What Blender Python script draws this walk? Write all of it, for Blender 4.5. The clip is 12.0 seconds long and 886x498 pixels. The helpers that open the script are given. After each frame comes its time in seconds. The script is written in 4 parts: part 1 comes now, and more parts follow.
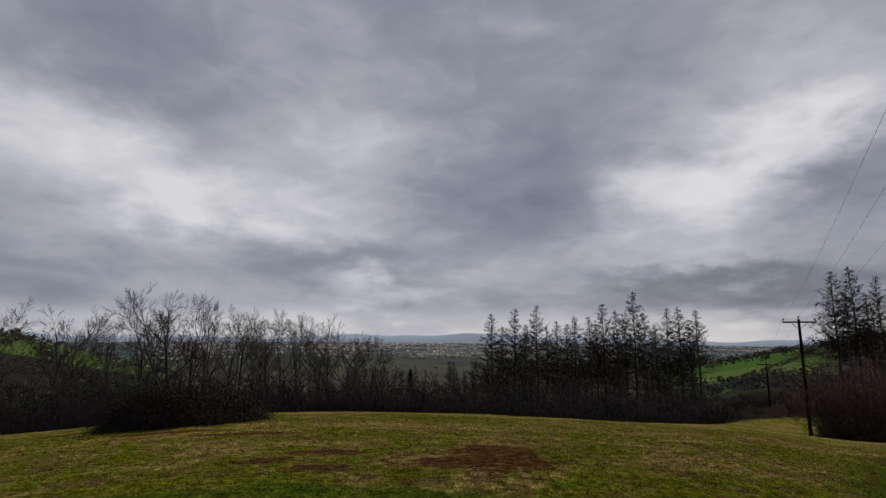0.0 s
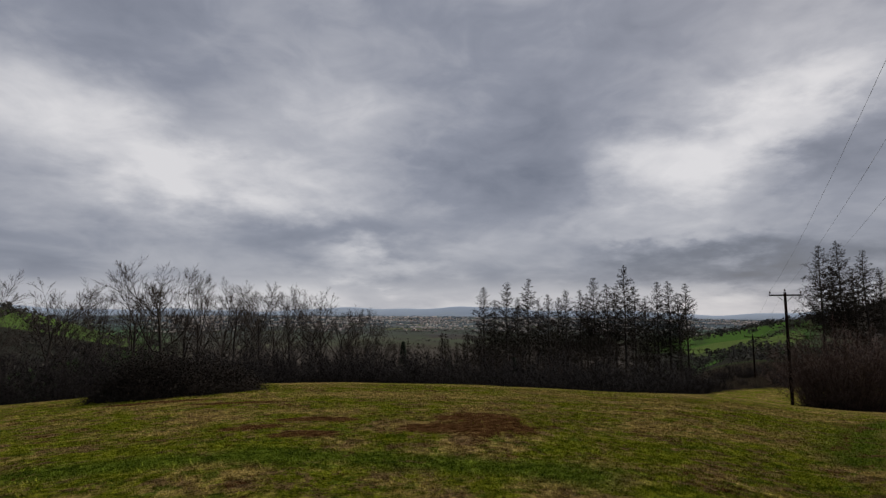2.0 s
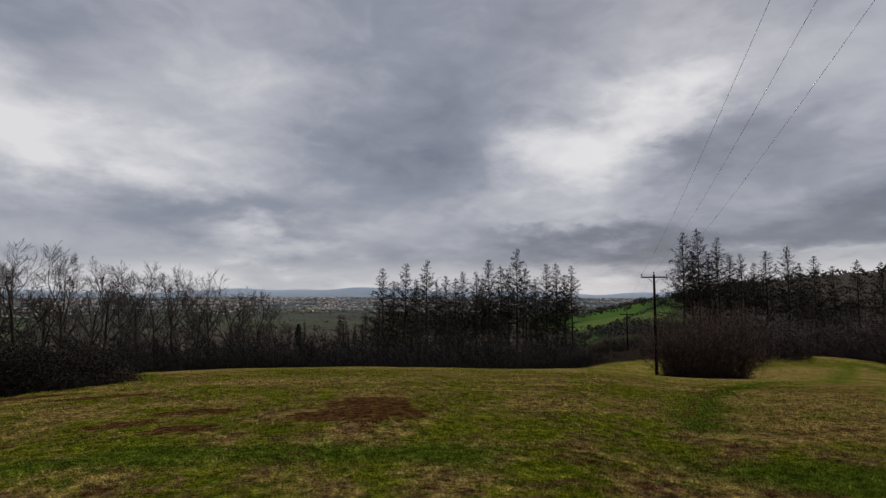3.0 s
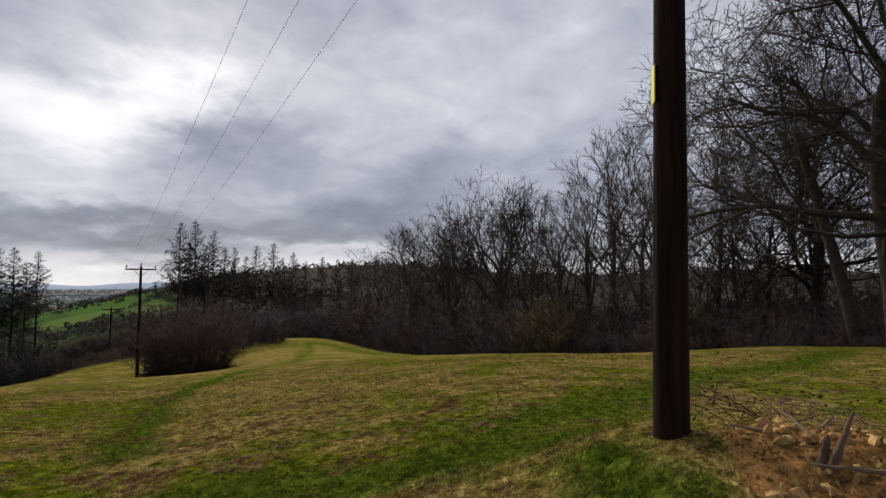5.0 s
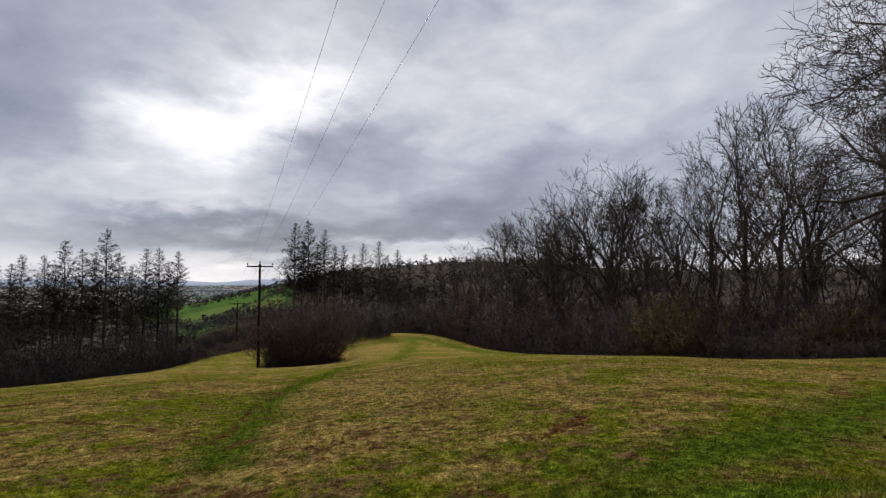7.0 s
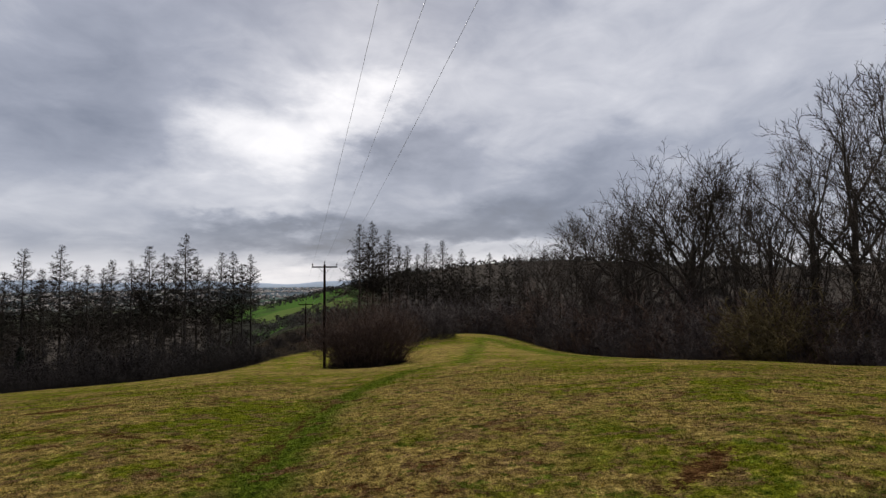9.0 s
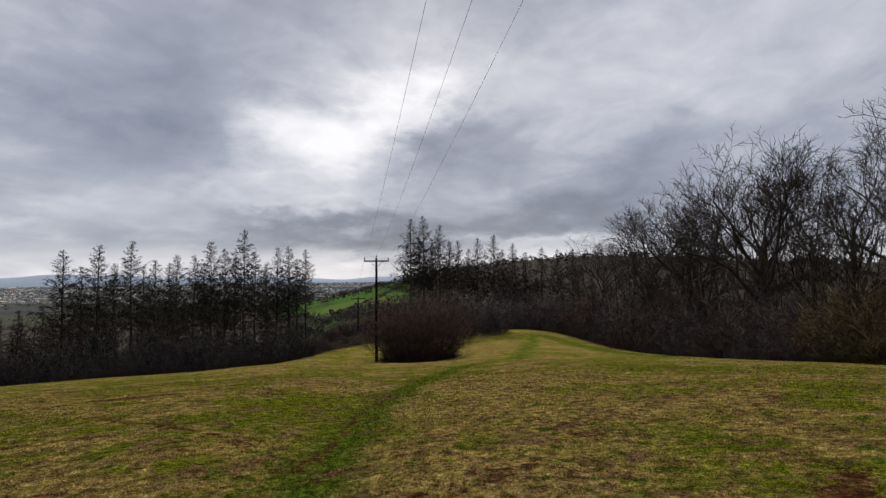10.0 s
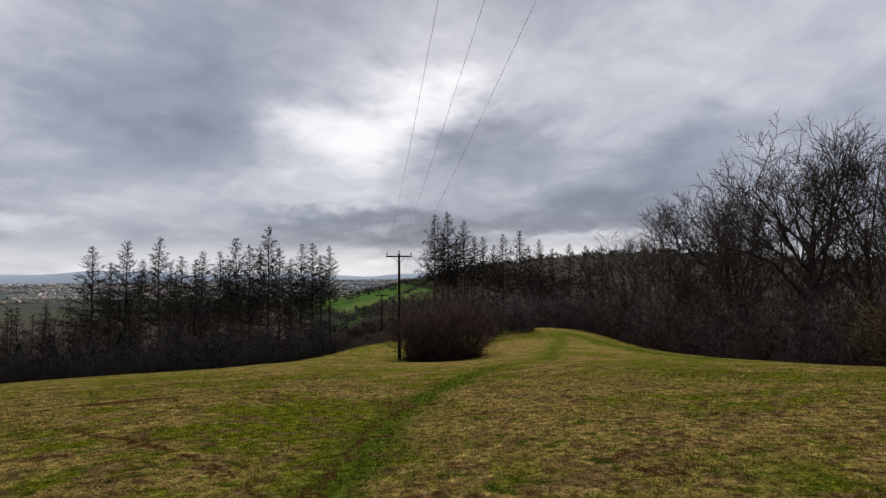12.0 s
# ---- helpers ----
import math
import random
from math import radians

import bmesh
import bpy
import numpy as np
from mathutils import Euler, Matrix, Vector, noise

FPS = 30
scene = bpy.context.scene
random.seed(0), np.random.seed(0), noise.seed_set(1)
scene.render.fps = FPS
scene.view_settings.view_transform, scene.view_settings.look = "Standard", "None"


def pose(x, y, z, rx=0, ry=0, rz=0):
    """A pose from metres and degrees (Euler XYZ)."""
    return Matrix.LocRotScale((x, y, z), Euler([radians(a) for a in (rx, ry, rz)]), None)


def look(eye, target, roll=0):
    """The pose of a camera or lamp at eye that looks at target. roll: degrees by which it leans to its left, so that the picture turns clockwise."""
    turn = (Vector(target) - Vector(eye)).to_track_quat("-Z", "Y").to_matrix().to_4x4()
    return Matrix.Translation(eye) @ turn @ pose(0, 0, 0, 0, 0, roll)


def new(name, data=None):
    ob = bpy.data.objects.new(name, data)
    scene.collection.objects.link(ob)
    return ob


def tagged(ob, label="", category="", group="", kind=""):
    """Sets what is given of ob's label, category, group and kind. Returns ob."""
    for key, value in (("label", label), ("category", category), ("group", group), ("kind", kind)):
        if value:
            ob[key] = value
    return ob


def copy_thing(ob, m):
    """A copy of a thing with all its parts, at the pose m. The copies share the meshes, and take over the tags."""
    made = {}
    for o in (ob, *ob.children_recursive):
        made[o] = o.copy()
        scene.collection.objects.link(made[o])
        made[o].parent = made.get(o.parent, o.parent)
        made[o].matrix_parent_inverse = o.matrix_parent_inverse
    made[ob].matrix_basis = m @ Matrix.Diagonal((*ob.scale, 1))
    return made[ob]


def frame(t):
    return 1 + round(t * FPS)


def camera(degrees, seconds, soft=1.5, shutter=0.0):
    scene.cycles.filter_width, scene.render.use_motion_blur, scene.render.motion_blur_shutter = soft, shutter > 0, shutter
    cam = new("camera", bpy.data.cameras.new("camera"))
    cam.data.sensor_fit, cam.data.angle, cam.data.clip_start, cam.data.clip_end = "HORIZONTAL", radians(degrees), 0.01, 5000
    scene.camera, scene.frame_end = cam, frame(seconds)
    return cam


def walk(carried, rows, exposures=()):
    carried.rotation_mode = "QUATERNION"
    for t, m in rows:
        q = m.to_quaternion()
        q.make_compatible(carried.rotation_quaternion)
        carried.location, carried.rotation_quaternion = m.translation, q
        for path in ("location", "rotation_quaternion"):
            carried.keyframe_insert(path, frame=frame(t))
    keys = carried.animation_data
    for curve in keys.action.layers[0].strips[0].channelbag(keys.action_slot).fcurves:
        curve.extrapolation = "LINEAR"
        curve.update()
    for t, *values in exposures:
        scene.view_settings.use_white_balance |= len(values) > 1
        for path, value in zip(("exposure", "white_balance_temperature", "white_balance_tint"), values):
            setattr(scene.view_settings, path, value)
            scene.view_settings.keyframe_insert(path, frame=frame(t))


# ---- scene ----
cam = camera(81.8, 12.0, soft=1.3)

PATH = [
    (0, (0.229, -1.337, 1.696), (0.197, 0.634, 2.03), 0.4),
    (0.5, (0.258, -1.372, 1.741), (0.232, 0.603, 2.06), 0.3),
    (1, (0.345, -1.356, 1.729), (0.326, 0.621, 2.035), 0.3),
    (1.5, (0.402, -1.36, 1.678), (0.385, 0.619, 1.965), 0.3),
    (2, (0.339, -1.394, 1.646), (0.334, 0.592, 1.879), 0.4),
    (2.5, (0.346, -1.453, 1.673), (0.474, 0.535, 1.849), 0.3),
    (4.5, (1.461, -1.282, 2.01), (2.975, 0.016, 2.159), 0.2),
    (5, (1.766, -1.394, 2.044), (3.543, -0.484, 2.17), 0.1),
    (5.5, (2.003, -1.258, 2.044), (3.802, -0.391, 2.15), 0.1),
    (6, (2.261, -0.973, 2.08), (4.047, -0.078, 2.183), -0.0),
    (6.5, (2.566, -0.735, 2.051), (4.249, 0.339, 2.158), -0.1),
    (7, (2.812, -0.477, 2.0), (4.377, 0.763, 2.112), 0.0),
    (7.5, (3.054, -0.158, 2.008), (4.55, 1.164, 2.124), -0.2),
    (9.5, (4.384, 1.203, 1.794), (5.726, 2.683, 1.901), -0.6),
    (10, (4.534, 1.583, 1.731), (5.79, 3.137, 1.83), -0.5),
    (10.5, (4.726, 1.968, 1.728), (5.935, 3.558, 1.824), -0.5),
    (11, (5.017, 2.307, 1.684), (6.209, 3.91, 1.778), -0.5),
    (11.5, (5.335, 2.695, 1.582), (6.508, 4.312, 1.671), -0.5),
    (12, (5.638, 2.989, 1.589), (6.818, 4.602, 1.678), -0.4),
]
walk(cam, [(t, look(eye, target, roll)) for t, eye, target, roll in PATH],
     exposures=((0.0, -0.34), (2.5, -0.32), (4.3, 0.06), (5.5, 0.28), (6.5, 0.32), (7.5, 0.25), (9.5, 0.16), (12.0, 0.13)))

# ---- light: overcast sky with broken cloud, weak veiled sun ahead ----
SUN_AZ, SUN_EL = radians(38), radians(34)


def heading(az, el):
    """Unit vector for degrees clockwise from +y and degrees above the horizon."""
    a, e = radians(az), radians(el)
    return Vector((math.sin(a) * math.cos(e), math.cos(a) * math.cos(e), math.sin(e)))


def build_world():
    world = bpy.data.worlds.new("overcast_sky")
    scene.world = world
    world.use_nodes = True
    nt = world.node_tree
    nt.nodes.clear()
    N = nt.nodes.new
    L = nt.links.new

    def math_node(op, a, b=None, clamp=False):
        n = N("ShaderNodeMath")
        n.operation, n.use_clamp = op, clamp
        for i, v in enumerate((a, b)):
            if v is None:
                continue
            if isinstance(v, (int, float)):
                n.inputs[i].default_value = v
            else:
                L(v, n.inputs[i])
        return n.outputs[0]

    def noise_tex(vector, scale, detail, rough, distort=0.0):
        n = N("ShaderNodeTexNoise")
        n.inputs["Scale"].default_value = scale
        n.inputs["Detail"].default_value = detail
        n.inputs["Roughness"].default_value = rough
        n.inputs["Distortion"].default_value = distort
        L(vector, n.inputs["Vector"])
        return n

    tc = N("ShaderNodeTexCoord").outputs["Generated"]
    sep = N("ShaderNodeSeparateXYZ")
    L(tc, sep.inputs[0])
    z = math_node("MAXIMUM", sep.outputs["Z"], 0.0)
    drawn_out = N("ShaderNodeCombineXYZ")
    L(sep.outputs["X"], drawn_out.inputs[0])
    L(sep.outputs["Y"], drawn_out.inputs[1])
    L(math_node("MULTIPLY", math_node("POWER", z, 0.8), 2.1), drawn_out.inputs[2])
    layer = drawn_out.outputs[0]
    big = noise_tex(layer, 3.0, 4, 0.5, 0.4).outputs["Fac"]
    fine = noise_tex(layer, 8.0, 7, 0.56, 0.5).outputs["Fac"]
    # torn edges for the breaks: noise shifts the azimuth and the elevation
    tear = N("ShaderNodeSeparateColor")
    L(noise_tex(layer, 6.0, 7, 0.58).outputs["Color"], tear.inputs[0])
    azim = math_node("ADD", math_node("ARCTAN2", sep.outputs["X"], sep.outputs["Y"]), math_node("MULTIPLY", math_node("SUBTRACT", tear.outputs[0], 0.5), 0.34))
    elev = math_node("ADD", math_node("ARCSINE", sep.outputs["Z"]), math_node("MULTIPLY", math_node("SUBTRACT", tear.outputs[1], 0.5), 0.19))
    total = math_node("ADD", math_node("MULTIPLY", math_node("SUBTRACT", big, 0.5), 0.50),
                      math_node("MULTIPLY", math_node("SUBTRACT", fine, 0.5), 0.36))
    for az, el, wide, high, tilt, w in CLOUD_GAPS + CLOUD_BANKS:
        da, de = math_node("SUBTRACT", azim, radians(az)), math_node("SUBTRACT", elev, radians(el))
        c, sn = math.cos(radians(tilt)), math.sin(radians(tilt))
        u = math_node("ADD", math_node("MULTIPLY", da, c / radians(wide)), math_node("MULTIPLY", de, sn / radians(wide)))
        v = math_node("SUBTRACT", math_node("MULTIPLY", de, c / radians(high)), math_node("MULTIPLY", da, sn / radians(high)))
        q = math_node("ADD", math_node("MULTIPLY", u, u), math_node("MULTIPLY", v, v))
        total = math_node("ADD", total, math_node("MULTIPLY", math_node("EXPONENT", math_node("MULTIPLY", q, -0.8)), w))
    # lighter towards the horizon
    low = math_node("POWER", math_node("SUBTRACT", 1.0, z, True), 5.0)
    total = math_node("ADD", total, math_node("MULTIPLY", low, 0.10))
    # the layer ends short of the horizon and leaves a bright strip there
    strip = N("ShaderNodeMapRange")
    strip.interpolation_type = "SMOOTHSTEP"
    strip.inputs["From Min"].default_value, strip.inputs["From Max"].default_value = 0.060, 0.022
    L(math_node("ADD", sep.outputs["Z"], math_node("MULTIPLY", math_node("SUBTRACT", fine, 0.5), 0.05)), strip.inputs["Value"])
    total = math_node("ADD", total, math_node("MULTIPLY", strip.outputs[0], 0.17))
    total = math_node("ADD", math_node("MULTIPLY", total, 1.05), 0.545, True)
    ramp = N("ShaderNodeValToRGB")
    els = ramp.color_ramp.elements
    els[0].position, els[0].color = 0.0, (0.11, 0.118, 0.145, 1)
    els[1].position, els[1].color = 1.0, (0.84, 0.828, 0.85, 1)
    for p, c in ((0.26, (0.185, 0.205, 0.265)), (0.52, (0.310, 0.330, 0.400)), (0.75, (0.52, 0.53, 0.585))):
        e = els.new(p)
        e.color = (*c, 1)
    L(total, ramp.inputs[0])
    sky = N("ShaderNodeTexSky")
    sky.sky_type, sky.sun_disc = "NISHITA", False
    sky.sun_elevation, sky.sun_rotation = SUN_EL, SUN_AZ
    # a little blue comes through where the layer is thin
    add = N("ShaderNodeMixRGB")
    add.blend_type = "ADD"
    add.inputs["Fac"].default_value = 0.005
    L(ramp.outputs[0], add.inputs["Color1"])
    L(sky.outputs[0], add.inputs["Color2"])
    bg = N("ShaderNodeBackground")
    bg.inputs["Strength"].default_value = 1.0
    L(add.outputs[0], bg.inputs["Color"])
    out = N("ShaderNodeOutputWorld")
    L(bg.outputs[0], out.inputs["Surface"])


# the cloud layer's thin places and heavy banks: azimuth, elevation, half-width, half-height, tilt, weight
CLOUD_GAPS = (
    (-43, 18, 6, 4, 0, 0.19), (-34, 18, 7, 3.5, -20, 0.14), (-26, 13, 13, 3.2, -4, 0.34), (-13, 20, 9, 6, 0, 0.12), (29, 16.5, 10, 4.2, 24, 0.22), (39, 20, 7, 3.2, 24, 0.24),
    (23, 13, 7, 3.4, 12, 0.18), (53, 19, 8, 5, 0, 0.12), (66, 19, 12, 6, 0, 0.10), (84, 26, 20, 10, 0, 0.10), (-7, 5, 6, 1.5, 0, 0.24), (24, 7.2, 8, 1.6, 0, 0.16), (50, 2.6, 9, 1.0, 0, 0.2))
CLOUD_BANKS = (
    (-35, 25, 8, 4, 0, -0.10), (-14, 24, 40, 10, 0, 0.09), (20, 28, 12, 6, 10, -0.12), (5, 14, 9, 4, 5, -0.20), (-12, 8, 10, 2.2, 5, -0.16), (-42, 5.5, 9, 2.5, 0, -0.14), (38, 13.5, 2.8, 3.6, 30, -0.22),
    (42, 15, 4.5, 3.5, 0, -0.18), (27, 4.2, 11, 1.6, 0, -0.34), (47, 5.6, 14, 2.4, 4, -0.28), (60, 10, 12, 3, 14, -0.20), (12, 19, 8, 7, 0, -0.09))
build_world()

sun = new("sun", bpy.data.lights.new("sun", "SUN"))
sun.data.energy, sun.data.angle, sun.data.color = 4.0, radians(35), (1.0, 0.95, 0.87)
sun.matrix_world = look(heading(math.degrees(SUN_AZ), math.degrees(SUN_EL)) * 100, (0, 0, 0))


# ---- materials ----
def material(name, rough=0.9, spec=0.05):
    m = bpy.data.materials.new(name)
    m.use_nodes = True
    b = m.node_tree.nodes["Principled BSDF"]
    b.inputs["Roughness"].default_value = rough
    b.inputs["Specular IOR Level"].default_value = spec
    return m, m.node_tree, b


def nd(nt, kind, **values):
    n = nt.nodes.new(kind)
    for k, v in values.items():
        n.inputs[k].default_value = v
    return n


def ramp_of(nt, source, stops):
    r = nt.nodes.new("ShaderNodeValToRGB")
    els = r.color_ramp.elements
    els[0].position, els[0].color = stops[0][0], (*stops[0][1], 1)
    els[1].position, els[1].color = stops[-1][0], (*stops[-1][1], 1)
    for p, c in stops[1:-1]:
        els.new(p).color = (*c, 1)
    nt.links.new(source, r.inputs[0])
    return r.outputs[0]


def mixed(nt, fac, a, b, blend="MIX"):
    n = nt.nodes.new("ShaderNodeMixRGB")
    n.blend_type = blend
    for s, v in zip(n.inputs, (fac, a, b)):
        if isinstance(v, (int, float)):
            s.default_value = v
        elif isinstance(v, tuple):
            s.default_value = (*v, 1)
        else:
            nt.links.new(v, s)
    return n.outputs[0]


def position(nt):
    return nt.nodes.new("ShaderNodeNewGeometry").outputs["Position"]


def noise_at(nt, vector, scale, detail=4.0, rough=0.55, distort=0.0):
    n = nd(nt, "ShaderNodeTexNoise", Scale=scale, Detail=detail, Roughness=rough, Distortion=distort)
    nt.links.new(vector, n.inputs["Vector"])
    return n.outputs["Fac"]


def bumped(nt, bsdf, height, strength, distance):
    b = nd(nt, "ShaderNodeBump", Strength=strength, Distance=distance)
    nt.links.new(height, b.inputs["Height"])
    nt.links.new(b.outputs[0], bsdf.inputs["Normal"])


def rough_material(name, dark, light, scale=6.0, rough=0.9, bump=0.4, dist=0.02, island=0.0, stretch=None, each=0.0):
    """A natural surface: two scales of noise between two colours, with relief."""
    m, nt, b = material(name, rough)
    pos = nt.nodes.new("ShaderNodeTexCoord").outputs["Object"]
    if stretch:
        mp = nt.nodes.new("ShaderNodeMapping")
        mp.inputs["Scale"].default_value = stretch
        nt.links.new(pos, mp.inputs["Vector"])
        pos = mp.outputs[0]
    coarse, grain = noise_at(nt, pos, scale * 0.2, 3), noise_at(nt, pos, scale, 6, 0.65)
    f = mixed(nt, 0.5, coarse, grain)
    col = ramp_of(nt, f, ((0.32, dark), (0.68, light)))
    if island:
        g = nt.nodes.new("ShaderNodeNewGeometry")
        v = ramp_of(nt, g.outputs["Random Per Island"], ((0, (1 - island,) * 3), (1, (1 + island,) * 3)))
        col = mixed(nt, 1.0, col, v, "MULTIPLY")
    if each:
        o = nt.nodes.new("ShaderNodeObjectInfo")
        v = ramp_of(nt, o.outputs["Random"], ((0, (1 - each, 1 - 1.1 * each, 1 - 1.2 * each)), (1, (1 + each, 1 + each, 1 + each))))
        col = mixed(nt, 1.0, col, v, "MULTIPLY")
    nt.links.new(col, b.inputs["Base Color"])
    if bump:
        bumped(nt, b, grain, bump, dist)
    return m


BARK = rough_material("bark", (0.022, 0.018, 0.015), (0.074, 0.062, 0.05), 9, 0.95, 0.6, 0.03)
TWIG = rough_material("twig", (0.025, 0.02, 0.016), (0.064, 0.05, 0.041), 2, 0.95, 0, 0, 0.3)
LARCH_TWIG = rough_material("larch_twig", (0.014, 0.011, 0.008), (0.042, 0.033, 0.024), 2, 0.95, 0, 0, 0.3)
SCRUB = rough_material("scrub_twig", (0.034, 0.027, 0.026), (0.098, 0.079, 0.074), 1.2, 0.95, 0, 0, 0.35)
# darker copy of the scrub twig, with the understorey's shade in its colour
SHADED_SCRUB = rough_material("shaded_scrub_twig", (0.012, 0.010, 0.010), (0.036, 0.030, 0.028), 1.2, 0.95, 0, 0, 0.35)
RUSSET = rough_material("russet_twig", (0.042, 0.028, 0.023), (0.112, 0.074, 0.058), 1.2, 0.95, 0, 0, 0.35)
OLIVE = rough_material("olive_twig", (0.045, 0.036, 0.018), (0.12, 0.09, 0.042), 1.2, 0.95, 0, 0, 0.35)
BRAMBLE = rough_material("bramble", (0.014, 0.012, 0.01), (0.045, 0.035, 0.028), 3, 0.9, 0, 0, 0.4)
EVERGREEN = rough_material("evergreen", (0.012, 0.018, 0.012), (0.03, 0.04, 0.024), 2, 0.9, 0, 0, 0.3)
POLE_WOOD = rough_material("creosoted_wood", (0.0030, 0.0024, 0.0022), (0.030, 0.0165, 0.012), 16, 1.0, 1.0, 0.02, 0, (1, 1, 0.07))
STEEL = rough_material("galvanised_steel", (0.05, 0.05, 0.05), (0.10, 0.10, 0.10), 12, 0.6, 0.1, 0.005)
CERAMIC = rough_material("insulator_ceramic", (0.07, 0.05, 0.045), (0.12, 0.09, 0.08), 10, 0.3, 0, 0)
WIRE = rough_material("conductor_wire", (0.16, 0.16, 0.165), (0.26, 0.26, 0.265), 3, 0.5, 0, 0)
YELLOW = rough_material("yellow_plate", (0.50, 0.42, 0.03), (0.62, 0.54, 0.06), 20, 0.5, 0.1, 0.002)
STONE = rough_material("limestone", (0.17, 0.085, 0.026), (0.46, 0.31, 0.13), 9, 0.95, 0.6, 0.02, 0, None, 0.5)
DRYWOOD = rough_material("weathered_wood", (0.060, 0.040, 0.026), (0.26, 0.185, 0.12), 30, 0.95, 1.0, 0.01, 0, (1, 1, 0.10))


# ---- the lie of the land ----
TOP_X, TOP_Y, TOP_Z = 0.5, -1.3, 0.36
# azimuth, slope at the top, curvature, radius where the curve ends, slope beyond
LAND = np.array((
    (-180, 0.020, 0.0004, 60, 0.05), (-120, 0.030, 0.0006, 60, 0.12), (-80, 0.060, 0.0010, 60, 0.20),
    (-40, 0.072, 0.00105, 60, 0.22), (-20, 0.062, 0.00105, 60, 0.22), (0, 0.070, 0.00105, 60, 0.22),
    (20, 0.078, 0.0010, 60, 0.18), (27, 0.087, 0.00045, 48, 0.055), (34, 0.103, 0.0004, 46, 0.040), (40, 0.094, 0.0005, 45, 0.055),
    (46, 0.080, 0.0006, 42, 0.045), (60, 0.065, 0.0008, 50, 0.11), (70, 0.030, 0.0016, 45, 0.14),
    (83, 0.020, 0.0017, 35, 0.12), (95, 0.020, 0.0010, 30, 0.06), (104, 0.015, 0.0008, 30, 0.04),
    (120, 0.000, 0.0005, 30, 0.03), (180, 0.020, 0.0004, 60, 0.05)))
# azimuth, distance at which the meadow ends and the wood begins
EDGE = np.array((
    (-180, 40), (-80, 40), (-40, 40), (-20, 41), (0, 44), (20, 50), (28, 64), (33, 78), (40, 84), (47, 92), (52, 80),
    (56, 67), (60, 57), (70, 45), (83, 37), (91, 36), (98, 35), (104, 34), (120, 32), (180, 40)))


def smooth_table(table):
    deg = np.arange(-180, 181)
    w = np.exp(-0.5 * (np.arange(-9, 10) / 3.5) ** 2)
    w /= w.sum()
    cols = []
    for c in range(1, table.shape[1]):
        v = np.interp(deg, table[:, 0], table[:, c])
        cols.append(np.convolve(np.concatenate((v[-10:-1], v, v[1:10])), w, "valid"))
    return deg, cols


LAND_DEG, LAND_COLS = smooth_table(LAND)
EDGE_DEG, EDGE_COLS = smooth_table(EDGE)


def polar(x, y):
    dx, dy = np.asarray(x, float) - TOP_X, np.asarray(y, float) - TOP_Y
    return np.hypot(dx, dy), np.degrees(np.arctan2(dx, dy))


def waves(x, y, step, seed):
    """Cheap smooth unevenness in -1..1, of about that wavelength."""
    k = 2 * np.pi / step
    v = 0
    for i in range(5):
        a = seed * 1.7 + i * 2.4
        v = v + np.sin(k * (0.7 + 0.23 * i) * (x * np.cos(a) + y * np.sin(a)) + a * 3.1 + 1.3 * np.sin(0.37 * k * (y * np.cos(a) - x * np.sin(a)) + i))
    return v / 5


def land(x, y):
    x, y = np.asarray(x, float), np.asarray(y, float)
    r, az = polar(x, y)
    s, c, r1, m = (np.interp(az, LAND_DEG, col) for col in LAND_COLS)
    drop = s * r + c * np.minimum(r, r1) ** 2
    m0 = s + 2 * c * r1
    over = np.maximum(r - r1, 0)
    # from the slope at r1 the ground eases into the slope beyond within some 15 m
    drop = drop - s * over + m * over + (m0 - m) * 15 * (1 - np.exp(-over / 15))
    z = TOP_Z - drop
    z = z - 0.72 * np.exp(-(((x - 32.5) / 9) ** 2 + ((y - 43) / 9.5) ** 2))
    z = z + 1.0 * np.exp(-(((x - 63) / 15) ** 2 + ((y - 51) / 13) ** 2))
    z = z + 0.66 * np.exp(-(((x - 6.9) / 1.7) ** 2 + ((y + 1.7) / 1.8) ** 2))
    z = z + 0.14 * np.exp(-(((x - 1.3) / 1.2) ** 2 + ((y - 7.6) / 1.6) ** 2))
    z = z + 0.05 * waves(x, y, 9, 1) * np.clip(r / 12, 0, 1) + 0.018 * waves(x, y, 2.2, 4) + 0.006 * waves(x, y, 0.7, 7)
    floor = -55 + 10 * waves(x, y, 900, 3) * np.exp(-r / 1500)
    floor = floor + 60 * np.exp(-(((x + 330) / 170) ** 2 + ((y - 300) / 130) ** 2))
    floor = floor + 70 * np.exp(-(((x - 600) / 330) ** 2 + ((y - 440) / 260) ** 2))
    floor = floor + 9 * np.exp(-(((x - 430) / 150) ** 2 + ((y - 610) / 170) ** 2))
    floor = floor + 70 * np.exp(-(((x - 680) / 300) ** 2 + ((y + 60) / 330) ** 2))
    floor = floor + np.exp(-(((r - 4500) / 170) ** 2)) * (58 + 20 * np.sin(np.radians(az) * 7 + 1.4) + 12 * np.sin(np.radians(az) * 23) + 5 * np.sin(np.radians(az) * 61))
    k = 5.0
    return floor + k * np.logaddexp(0, (z - floor) / k)


def meadow_edge(x, y):
    r, az = polar(x, y)
    return np.interp(az, EDGE_DEG, EDGE_COLS[0]), r


def near_line(x, y, line):
    """Distance to a polyline."""
    best = np.full(np.shape(x), 1e9)
    for (ax, ay), (bx, by) in zip(line, line[1:]):
        vx, vy = bx - ax, by - ay
        t = np.clip(((x - ax) * vx + (y - ay) * vy) / (vx * vx + vy * vy), 0, 1)
        best = np.minimum(best, np.hypot(x - ax - t * vx, y - ay - t * vy))
    return best


